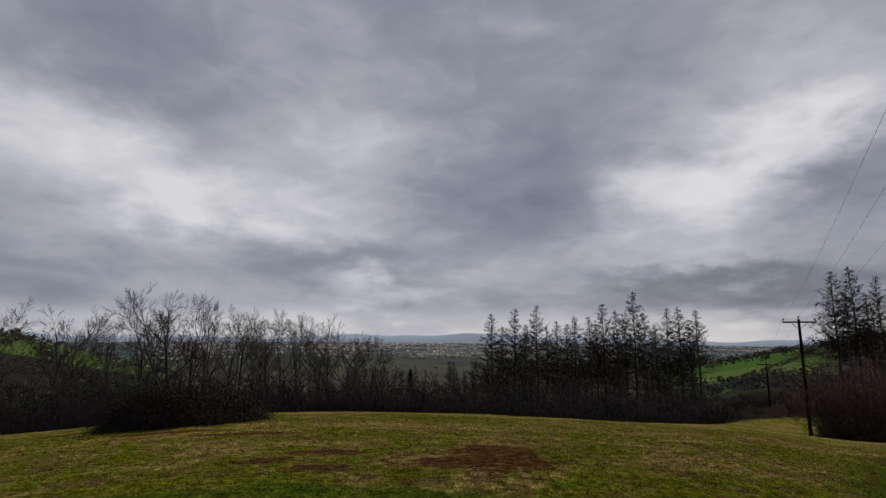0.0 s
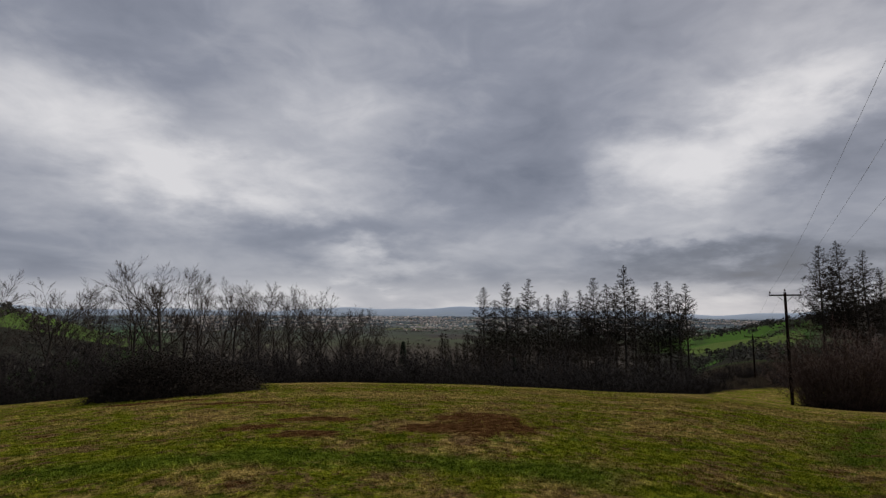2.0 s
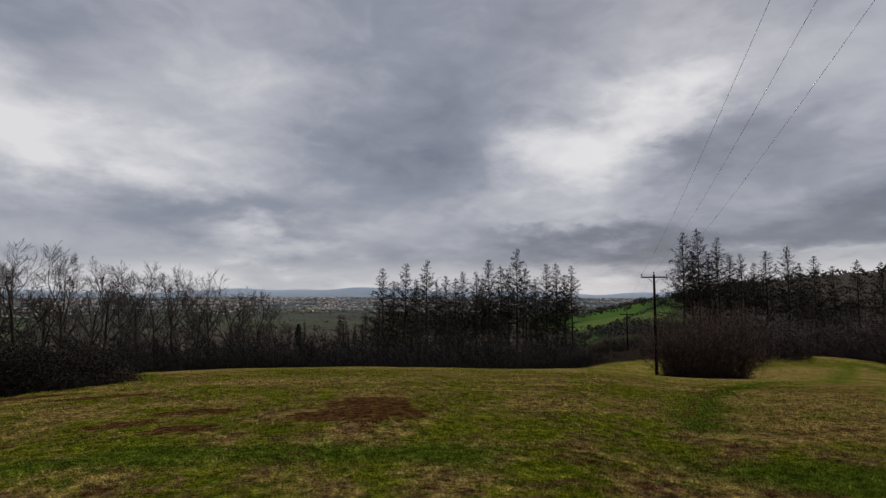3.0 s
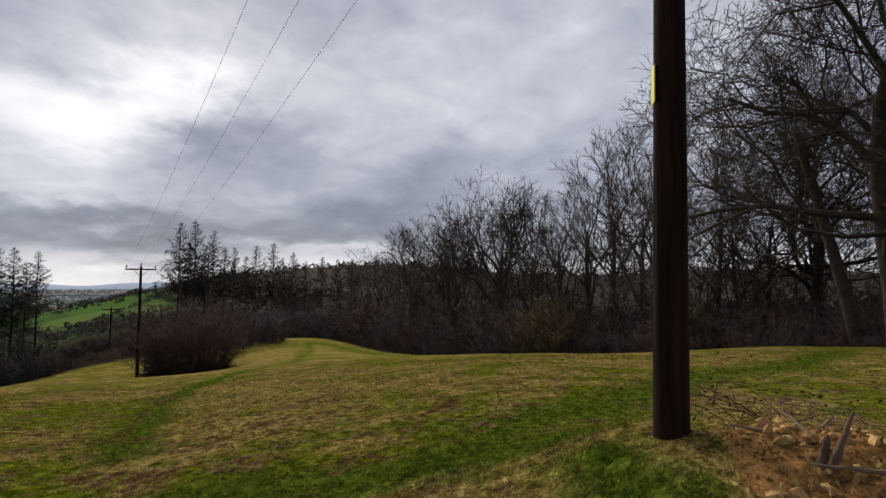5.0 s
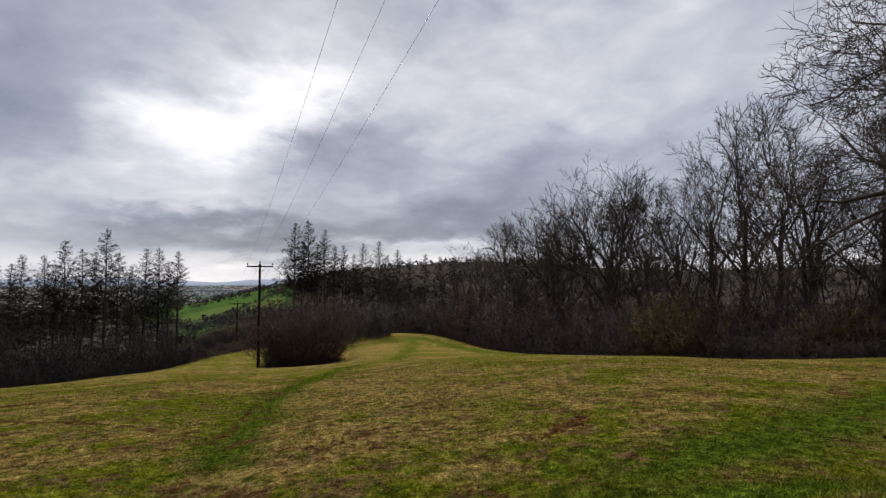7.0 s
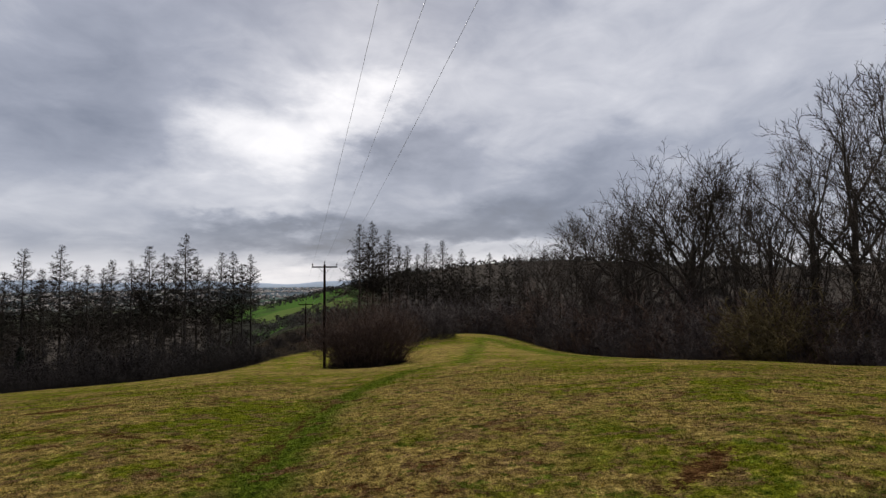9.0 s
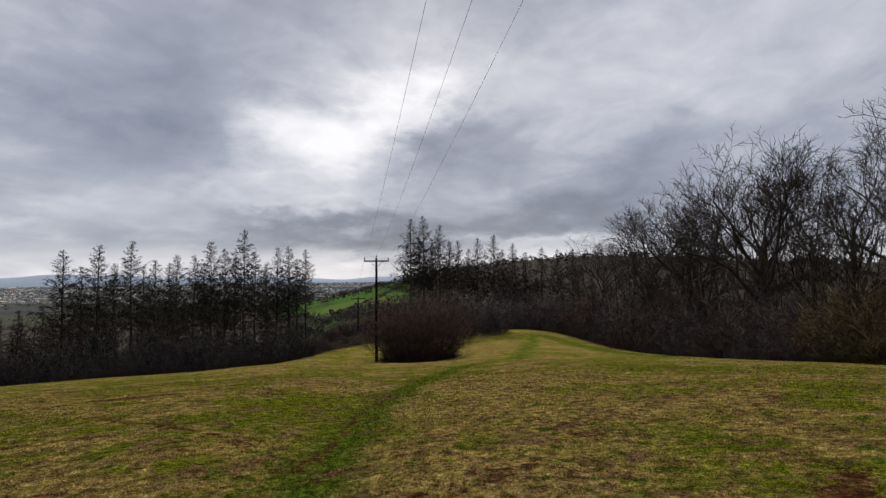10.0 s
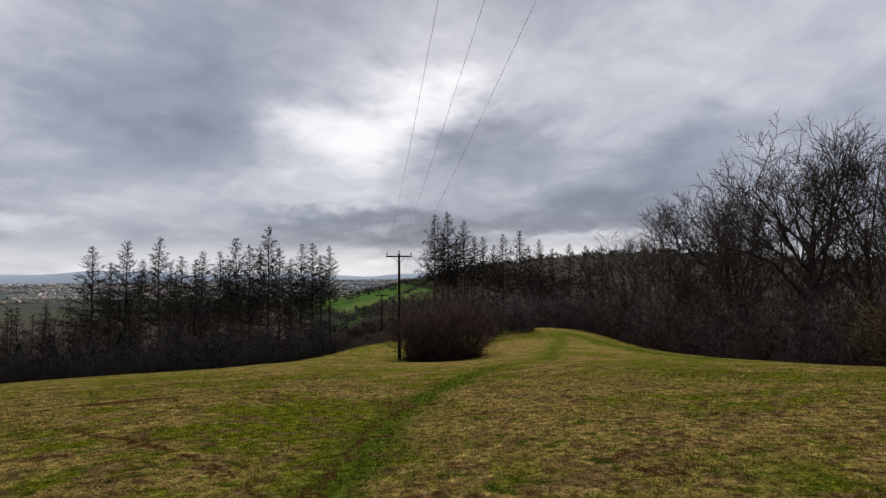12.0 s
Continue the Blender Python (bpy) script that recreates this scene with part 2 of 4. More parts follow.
# worn lines of lush grass, a rut, and bare molehill-like soil (x, y, half-widths)
PATHS = (
    (((6.6, 6.6), (8.0, 8.6), (9.4, 10.2), (10.6, 11.6), (13.0, 14.1), (15.8, 16.5), (19.5, 19.1), (23.5, 21.4)), 0.55),
    (((26.4, 21.9), (34.2, 28.8), (43.8, 36.9), (50.7, 42.3), (55.8, 46.8)), 0.75),
    (((57.3, 47.0), (56.4, 44.1), (53.5, 38.3), (50.9, 33.1), (44.9, 26.0), (34.9, 17.1)), 1.5),
    (((8.6, 1.3), (10.6, 0.3), (15.9, -1.2), (19.6, -3.6), (28.0, -6.0)), 0.9),
    (((5.0, 3.6), (7.9, -0.2)), 0.8),
    (((-7.0, 4.4), (-2.0, 5.0), (2.0, 4.4)), 0.5),
    (((5.4, -1.2), (6.4, -0.5)), 0.45),
)
RUT = ((5.4, 15.2), (6.2, 13.2), (6.6, 12.2), (7.0, 11.2), (7.3, 10.0))
WORN = ((7.4, 8.1), (8.7, 9.7), (10.0, 11.2), (11.8, 13.3))
SOIL = ((1.05, 8.0, 0.95, 2.2), (0.1, 7.0, 0.7, 0.5), (-1.9, 8.3, 0.9, 0.4), (-2.8, 7.35, 0.7, 0.4), (-1.7, 6.4, 0.6, 0.4), (-5.0, 12.0, 1.6, 0.4), (-8.0, 13.9, 1.8, 0.6),
        (6.30, -2.74, 0.75, 1.0), (10.2, 3.0, 0.9, 0.25), (6.9, 18.6, 1.2, 0.5))


# dry, straw-coloured turf (x, y, half-widths)
STRAW = ((45.0, 41.5, 8, 5), (48.0, 35.5, 3.0, 3.5), (12.5, 8.0, 3.2, 3.0), (17.0, 13.0, 5, 2.4), (9.6, 5.2, 1.6, 1.4), (0.5, 15.5, 5, 1.6), (6.4, 18.5, 4, 1.4), (26.0, 28.0, 7, 5))


def straw_mask(x, y):
    straw = np.zeros(np.shape(x))
    for sx, sy, a, b in STRAW:
        d = np.hypot((x - sx) / a, (y - sy) / b) + 0.3 * waves(x, y, 2.3, 8) + 0.15 * waves(x, y, 0.8, 3)
        straw = np.maximum(straw, np.clip((1.1 - d) * 2.0, 0, 1))
    return straw


def ground_masks(x, y):
    edge, r = meadow_edge(x, y)
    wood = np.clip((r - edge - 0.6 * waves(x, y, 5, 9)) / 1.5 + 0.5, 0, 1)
    lush = np.zeros(np.shape(x))
    for line, half in PATHS:
        d = near_line(x, y, line) + 0.22 * waves(x, y, 1.7, 2)
        lush = np.maximum(lush, np.clip(1.35 - d / half, 0, 1))
    soil = np.zeros(np.shape(x))
    for sx, sy, a, b in SOIL:
        d = np.hypot((x - sx) / a, (y - sy) / b) + 0.35 * waves(x, y, 1.3, 5)
        soil = np.maximum(soil, np.clip((1.15 - d) * 2.2, 0, 1))
    for line, half in ((RUT, 0.13), (WORN, 0.14)):
        d = near_line(x, y, line) + 0.10 * waves(x, y, 0.9, 3)
        soil = np.maximum(soil, 0.8 * np.clip(1.5 - d / half, 0, 1))
    return wood, lush, soil


def add_mask(mesh, name, values):
    at = mesh.attributes.new(name, "FLOAT", "POINT")
    at.data.foreach_set("value", np.asarray(values, np.float32))


def grass_colours(nt, lush, soil, worn):
    """Winter pasture: green, straw and bare places, mixed at several scales."""
    pos = position(nt)
    big, mid = noise_at(nt, pos, 0.26, 4), noise_at(nt, pos, 0.9, 7, 0.72)
    small, clump = noise_at(nt, pos, 24, 8, 0.85), noise_at(nt, pos, 5.5, 9, 0.82)
    small = ramp_of(nt, mixed(nt, 0.55, small, clump), ((0.44, (0, 0, 0)), (0.565, (1, 1, 1))))
    green = mixed(nt, small, (0.030, 0.046, 0.003), (0.295, 0.320, 0.026))
    straw = mixed(nt, small, (0.085, 0.056, 0.014), (0.600, 0.455, 0.150))
    dry = ramp_of(nt, mixed(nt, 0.55, big, mid), ((0.48, (0, 0, 0)), (0.54, (1, 1, 1))))
    col = mixed(nt, mixed(nt, 0.75, dry, worn, "LIGHTEN"), green, straw)
    # thin worn turf where the brown thatch shows
    thatch = mixed(nt, small, (0.044, 0.025, 0.012), (0.360, 0.235, 0.115))
    col = mixed(nt, ramp_of(nt, noise_at(nt, pos, 1.7, 9, 0.78, 0.4), ((0.515, (0, 0, 0)), (0.565, (0.9, 0.9, 0.9)))), col, thatch)
    sprout = ramp_of(nt, noise_at(nt, pos, 2.6, 6, 0.7), ((0.55, (0, 0, 0)), (0.60, (0.85, 0.85, 0.85))))
    lively = mixed(nt, small, (0.020, 0.036, 0.005), (0.180, 0.245, 0.026))
    col = mixed(nt, sprout, col, lively)
    col = mixed(nt, lush, col, lively)
    earth = mixed(nt, small, (0.030, 0.014, 0.006), (0.200, 0.100, 0.042))
    scars = ramp_of(nt, noise_at(nt, pos, 1.0, 9, 0.80), ((0.56, (0, 0, 0)), (0.60, (1, 1, 1))))
    col = mixed(nt, scars, col, mixed(nt, ramp_of(nt, noise_at(nt, pos, 5, 4), ((0.45, (0, 0, 0)), (0.55, (1, 1, 1)))), thatch, earth))
    bits = nd(nt, "ShaderNodeMath")
    bits.operation, bits.use_clamp = "MULTIPLY_ADD", True
    nt.links.new(soil, bits.inputs[0])
    bits.inputs[1].default_value = 2.4
    g = nd(nt, "ShaderNodeMath")
    g.operation = "MULTIPLY_ADD"
    nt.links.new(small, g.inputs[0])
    g.inputs[1].default_value, g.inputs[2].default_value = -1.6, 0.0
    nt.links.new(g.outputs[0], bits.inputs[2])
    return mixed(nt, bits.outputs[0], col, earth), small, pos


def ground_material():
    m, nt, b = material("meadow_ground", 1.0, 0.0)
    attr = []
    for name in ("wood", "lush", "soil", "far", "straw"):
        a = nt.nodes.new("ShaderNodeAttribute")
        a.attribute_name = name
        attr.append(a.outputs["Fac"])
    col, small, pos = grass_colours(nt, attr[1], attr[2], attr[4])
    col = mixed(nt, 1.0, col, (0.95, 0.92, 0.88), "MULTIPLY")  # even tint, painting the blades' shade into the ground
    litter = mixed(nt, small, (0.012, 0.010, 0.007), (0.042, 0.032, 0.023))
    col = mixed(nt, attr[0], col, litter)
    # bare woods seen as a whole, where single trees are no longer told apart
    away = nd(nt, "ShaderNodeVectorMath")
    away.operation = "LENGTH"
    nt.links.new(pos, away.inputs[0])
    woods = nd(nt, "ShaderNodeMapRange")
    woods.inputs["From Min"].default_value, woods.inputs["From Max"].default_value = 150, 350
    nt.links.new(away.outputs["Value"], woods.inputs["Value"])
    col = mixed(nt, woods.outputs[0], col, mixed(nt, noise_at(nt, pos, 0.12, 6, 0.7), (0.034, 0.030, 0.027), (0.105, 0.090, 0.074)))
    # far country: fields and woods, then a plain with haze painted into its blue-grey
    vor = nd(nt, "ShaderNodeTexVoronoi", Scale=0.009, Randomness=0.9)
    nt.links.new(pos, vor.inputs["Vector"])
    fields = ramp_of(nt, vor.outputs["Color"], ((0.18, (0.030, 0.030, 0.024)), (0.30, (0.036, 0.080, 0.018)), (0.75, (0.062, 0.118, 0.026)), (0.92, (0.16, 0.15, 0.06))))
    fields = mixed(nt, ramp_of(nt, noise_at(nt, pos, 0.02, 6, 0.65), ((0.5, (0, 0, 0)), (0.62, (0.7, 0.7, 0.7)))), fields, (0.035, 0.036, 0.026))
    col = mixed(nt, attr[3], col, fields)
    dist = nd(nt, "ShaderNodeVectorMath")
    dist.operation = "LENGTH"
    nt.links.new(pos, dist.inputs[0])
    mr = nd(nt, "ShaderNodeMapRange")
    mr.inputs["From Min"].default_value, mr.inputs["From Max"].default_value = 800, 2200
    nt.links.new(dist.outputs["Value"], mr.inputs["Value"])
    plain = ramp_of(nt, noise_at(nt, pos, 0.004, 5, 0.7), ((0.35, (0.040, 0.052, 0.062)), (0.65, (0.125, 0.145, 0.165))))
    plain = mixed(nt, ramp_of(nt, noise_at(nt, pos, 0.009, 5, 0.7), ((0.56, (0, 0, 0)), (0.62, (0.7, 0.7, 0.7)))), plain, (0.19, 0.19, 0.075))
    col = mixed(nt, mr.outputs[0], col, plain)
    # aerial haze of the far ridge, put into the base colour as pale blue
    hill_haze = nd(nt, "ShaderNodeMapRange")
    hill_haze.inputs["From Min"].default_value, hill_haze.inputs["From Max"].default_value = 3700, 4500
    nt.links.new(dist.outputs["Value"], hill_haze.inputs["Value"])
    col = mixed(nt, hill_haze.outputs[0], col, mixed(nt, noise_at(nt, pos, 0.006, 4), (0.30, 0.36, 0.45), (0.40, 0.455, 0.53)))
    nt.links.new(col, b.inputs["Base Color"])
    bumped(nt, b, small, 1.0, 0.06)
    return m


def open_country(x, y):
    """1 where the far land is open fields, 0 where it is wooded."""
    r, az = polar(x, y)
    west = np.clip((-26 - az) / 4, 0, 1) * np.clip((az + 75) / 6, 0, 1)
    gap = np.clip((az - 20) / 3, 0, 1) * np.clip((38 + 3 * waves(x, y, 90, 2) - az) / 3, 0, 1)
    vale = np.clip((r - 700) / 200, 0, 1) * np.clip((az + 26) / 4, 0, 1) * np.clip((22 - az) / 3, 0, 1)
    return np.maximum(np.maximum(west, gap), 0.25 * vale)


def build_ground():
    radii = np.concatenate((np.linspace(0.3, 30, 130), np.geomspace(30.3, 160, 90), np.geomspace(163, 4850, 110)))
    n = 380
    ang = np.linspace(0, 2 * np.pi, n, endpoint=False)
    R, A = np.meshgrid(radii, ang, indexing="ij")
    x, y = (TOP_X + R * np.sin(A)).ravel(), (TOP_Y + R * np.cos(A)).ravel()
    x, y = np.append(x, TOP_X), np.append(y, TOP_Y)
    z = land(x, y)
    i, j = np.meshgrid(np.arange(len(radii) - 1), np.arange(n), indexing="ij")
    i, j = i.ravel(), j.ravel()
    k = (j + 1) % n
    quads = np.stack((i * n + j, i * n + n + j, i * n + n + k, i * n + k), 1)[:, ::-1]
    fan = [(len(x) - 1, int((q + 1) % n), q) for q in range(n)]
    mesh = bpy.data.meshes.new("ground")
    mesh.from_pydata(np.stack((x, y, z), 1).tolist(), [], quads.tolist() + fan)
    mesh.polygons.foreach_set("use_smooth", [True] * len(mesh.polygons))
    wood, lush, soil = ground_masks(x, y)
    r, _ = polar(x, y)
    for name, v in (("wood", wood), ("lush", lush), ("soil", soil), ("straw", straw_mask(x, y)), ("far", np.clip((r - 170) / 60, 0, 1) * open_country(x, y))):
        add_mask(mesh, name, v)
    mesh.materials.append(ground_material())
    return tagged(new("ground", mesh), "sloping winter pasture of green and straw grass with bare soil patches", "ground", kind="structure")


build_ground()


# ---- helpers for things ----
def part(name, mesh, mat, parent=None, label=""):
    """Links one mesh (a bmesh or mesh data) as one object, under a thing where given."""
    if isinstance(mesh, bmesh.types.BMesh):
        data = bpy.data.meshes.new(name)
        mesh.to_mesh(data)
        mesh.free()
        mesh = data
    if mat and not mesh.materials:
        mesh.materials.append(mat)
    ob = new(name, mesh)
    if parent:
        ob.parent = parent
    if label:
        ob["label"] = label
    return ob


class Tubes:
    """Gathers tapered tubes along polylines into one mesh."""

    def __init__(self):
        self.v, self.f = [], []

    def add(self, pts, rad, sides):
        pts = np.asarray(pts, float)
        d = np.gradient(pts, axis=0)
        d /= np.linalg.norm(d, axis=1, keepdims=True) + 1e-9
        ref = np.array((0.31, 0.95, 0.05)) if abs(d[0][2]) > 0.7 else np.array((0.05, 0.1, 1.0))
        a = np.cross(d, ref)
        a /= np.linalg.norm(a, axis=1, keepdims=True) + 1e-9
        b = np.cross(d, a)
        base = len(self.v)
        th = np.arange(sides) * 2 * np.pi / sides
        for p, u, w, r in zip(pts, a, b, rad):
            self.v.extend((p + r * (np.cos(th)[:, None] * u + np.sin(th)[:, None] * w)).tolist())
        for s in range(len(pts) - 1):
            o = base + s * sides
            for q in range(sides):
                t = (q + 1) % sides
                self.f.append((o + q, o + t, o + sides + t, o + sides + q))

    def twig(self, a, b, r):
        """A three-sided spike."""
        d = b - a
        u = np.cross(d, (0.3, 0.5, 0.81))
        u *= r / (np.linalg.norm(u) + 1e-9)
        w = np.cross(d, u)
        w *= r / (np.linalg.norm(w) + 1e-9)
        o = len(self.v)
        self.v.extend(((a + u).tolist(), (a - 0.5 * u + 0.87 * w).tolist(), (a - 0.5 * u - 0.87 * w).tolist(), b.tolist()))
        self.f.extend(((o, o + 1, o + 3), (o + 1, o + 2, o + 3), (o + 2, o, o + 3)))

    def mesh(self, name, smooth=True):
        m = bpy.data.meshes.new(name)
        m.from_pydata(self.v, [], self.f)
        if smooth:
            m.polygons.foreach_set("use_smooth", [True] * len(m.polygons))
        return m


def unit(v):
    return v / (np.linalg.norm(v) + 1e-9)


def turned(d, angle, spin):
    """d bent away by angle, in a direction given by spin (radians)."""
    u = unit(np.cross(d, (0.2, 0.9, 0.4)))
    w = np.cross(d, u)
    return unit(d * math.cos(angle) + (u * math.cos(spin) + w * math.sin(spin)) * math.sin(angle))


UP = np.array((0.0, 0.0, 1.0))


def grow(out, rng, p, d, length, rad, level, P):
    segs = 5 if level == 0 else 4 if level < 3 else 2
    last = level == P["levels"]
    if level == P["levels"] - 1:
        segs = P.get("tail", 1)
    if last:
        out[2].twig(p, p + unit(d + rng.normal(0, 0.15, 3)) * length, rad)
        return
    pts, dirs = [p], [d]
    for _ in range(segs):
        d = unit(d + rng.normal(0, P["wobble"], 3) * (0.4 if level == 0 else 1) + UP * P["lift"][level])
        p = p + d * length / segs
        pts.append(p)
        dirs.append(d)
    rads = np.linspace(rad, rad * P["taper"], segs + 1)
    if segs == 1:
        out[2].twig(pts[0], pts[1], rad)
    else:
        out[0 if level == 0 else 1 if level < 3 else 2].add(pts, rads, 8 if level == 0 else 5 if level == 1 else 4 if level == 2 else 3)
    n = P["kids"][level]
    spin = rng.uniform(0, 6.3)
    for k in range(n):
        t = P["from"][level] + (1 - P["from"][level]) * (k + rng.uniform(0.3, 1.0)) / n
        i = min(int(t * segs), segs - 1)
        q = pts[i] + (pts[i + 1] - pts[i]) * (t * segs - i)
        spin += 2.4 + rng.normal(0, 0.3)
        ang = P["spread"][level] * rng.uniform(0.7, 1.25) * (1.15 - 0.35 * t)
        size = P["ratio"] * rng.uniform(0.7, 1.2) * (1.25 - 0.45 * t)
        grow(out, rng, q, turned(dirs[i + 1], ang, spin), length * size, max(rad * (1 - t * (1 - P["taper"])) * P["thin"], P["finest"]), level + 1, P)


ASH = dict(levels=5, kids=(6, 5, 4, 4, 4), spread=(0.58, 0.55, 0.58, 0.60, 0.62), lift=(0.02, 0.09, 0.09, 0.08, 0.06), ratio=0.57, taper=0.45,
           thin=0.60, wobble=0.14, finest=0.020)
ASH["from"] = (0.34, 0.30, 0.26, 0.2, 0.15)
OAK = dict(levels=5, kids=(7, 5, 5, 4, 4), spread=(0.82, 0.68, 0.68, 0.70, 0.72), lift=(0.03, 0.09, 0.07, 0.06, 0.05), ratio=0.64, taper=0.5,
           thin=0.60, wobble=0.21, finest=0.021, tail=3)
OAK["from"] = (0.34, 0.26, 0.2, 0.18, 0.15)
SLIM = dict(levels=4, kids=(8, 5, 4, 3), spread=(0.5, 0.6, 0.65, 0.7), lift=(0.05, 0.12, 0.1, 0.1), ratio=0.46, taper=0.35,
            thin=0.5, wobble=0.12, finest=0.018)
SLIM["from"] = (0.25, 0.2, 0.15, 0.1)


def bare_tree(name, seed, P, height, trunk_len, trunk_rad, label, stems=1, twig=None):
    k = 1.0
    for _ in range(2):
        rng = np.random.default_rng(seed)
        out = (Tubes(), Tubes(), Tubes())
        for s in range(stems):
            lean = np.array((rng.normal(0, 0.05), rng.normal(0, 0.05), 1.0)) if stems == 1 else np.array((rng.normal(0, 0.2), rng.normal(0, 0.2), 1.0))
            foot = np.array((0.0, 0.0, -0.4)) if stems == 1 else np.array((rng.normal(0, 0.3), rng.normal(0, 0.3), -0.4))
            grow(out, rng, foot, unit(lean), k * trunk_len * (1 if stems == 1 else rng.uniform(0.75, 1.1)), trunk_rad, 0, P)
        k *= height / max(v[2] for v in out[2].v)
    if stems == 1:
        out[0].add([(0, 0, -0.5), (0, 0, 0.0), (0, 0, 0.7)], [trunk_rad * 1.6, trunk_rad * 1.3, trunk_rad * 0.95], 8)
    tree = new(name)
    for nm, t, mat in (("trunk", out[0], BARK), ("branchwork", out[1], BARK), ("crown", out[2], twig or TWIG)):
        part(nm, t.mesh(nm), mat, tree)
    return tagged(tree, label, "tree")


def larch(seed, height, label, bare=0.35, step=0.0115):
    rng = np.random.default_rng(seed)
    trunk, limbs, twigs = Tubes(), Tubes(), Tubes()
    n = 9
    sway = np.cumsum(rng.normal(0, 0.06, (n, 2)), axis=0) * height / 20
    pts = [np.array((*sway[i], -0.4 + (height + 0.4) * i / (n - 1))) for i in range(n)]
    trunk.add(pts, np.linspace(height * 0.0125, 0.03, n), 7)
    z = bare * height * 0.5
    spin = 0.0
    while z < height * 0.985:
        f = z / height
        at = np.array([np.interp(z, [p[2] for p in pts], [p[i] for p in pts]) for i in range(3)])
        live = f > bare
        for _ in range(3 if live else 1):
            spin += 2.4 + rng.normal(0, 0.4)
            reach = height * (0.30 * (1 - f) ** 0.85 + 0.014) * rng.uniform(0.4, 1.25)
            if not live:
                reach *= rng.uniform(0.25, 0.8)
            d = np.array((math.cos(spin), math.sin(spin), rng.normal(0.05, 0.15) + 0.35 * f))
            p, line = at, [at]
            for s in range(3):
                d = unit(d + np.array((0, 0, -0.12 if s == 0 else 0.14)) + rng.normal(0, 0.06, 3))
                p = p + d * reach / 3
                line.append(p)
            limbs.add(line, np.linspace(0.05 * (1.15 - f), 0.014, 4) + 0.006, 3)
            for q in range(int(6 + reach * 4.2)):
                t = rng.uniform(0.15, 1.0) * 3
                i = min(int(t), 2)
                a = line[i] + (line[i + 1] - line[i]) * (t - i)
                a = a + rng.normal(0, 0.10, 3)
                w = unit(d * 0.7 + rng.normal(0, 0.75, 3) + np.array((0, 0, -0.30)))
                twigs.twig(a, a + w * (0.12 + 0.26 * reach) * rng.uniform(0.5, 1.1), 0.042)
        z += height * (step if live else 0.035) * rng.uniform(0.7, 1.3)
    tree = new("larch_tree")
    part("trunk", trunk.mesh("trunk"), BARK, tree)
    part("branchwork", limbs.mesh("branchwork"), BARK, tree)
    part("crown", twigs.mesh("crown"), LARCH_TWIG, tree)
    return tagged(tree, label, "tree")


def shrub(name, seed, height, width, stems, mat, label, fine=1.0, thick=1.0):
    """Leafless thicket: stems fan out from the ground and fray into twigs."""
    rng = np.random.default_rng(seed)
    wood, twigs = Tubes(), Tubes()
    for _ in range(stems):
        a, r = rng.uniform(0, 6.28), math.sqrt(rng.uniform(0, 1)) * width * 0.42
        p = np.array((r * math.cos(a), r * math.sin(a), -0.3))
        d = unit(np.array((math.cos(a) * 0.45 * r / width * 2 + rng.normal(0, 0.22), math.sin(a) * 0.45 * r / width * 2 + rng.normal(0, 0.22), 1)))
        ln = height * rng.uniform(0.55, 1.0) * (1 - 0.45 * (r / (width * 0.5)) ** 2)
        line = [p]
        for s in range(3):
            d = unit(d + rng.normal(0, 0.16, 3))
            p = p + d * ln / 3
            line.append(p)
        wood.add((line[0], line[1], line[3]), (0.034, 0.024, 0.008), 3)
        for q in range(int(7 * fine)):
            t = rng.uniform(0.05, 3)
            i = min(int(t), 2)
            b = line[i] + (line[i + 1] - line[i]) * (t - i)
            w = unit(d * 0.8 + rng.normal(0, 0.65, 3))
            e = b + w * ln * rng.uniform(0.10, 0.28)
            twigs.twig(b, e, 0.040 * thick)
            for _ in range(4):
                c = b + (e - b) * rng.uniform(0.2, 0.95)
                twigs.twig(c, c + unit(w + rng.normal(0, 0.8, 3)) * rng.uniform(0.3, 0.9), 0.030 * thick)
    bush = new(name)
    part("framework", wood.mesh("framework"), mat, bush)
    part("crown", twigs.mesh("crown"), mat, bush)
    return tagged(bush, label, "shrub")


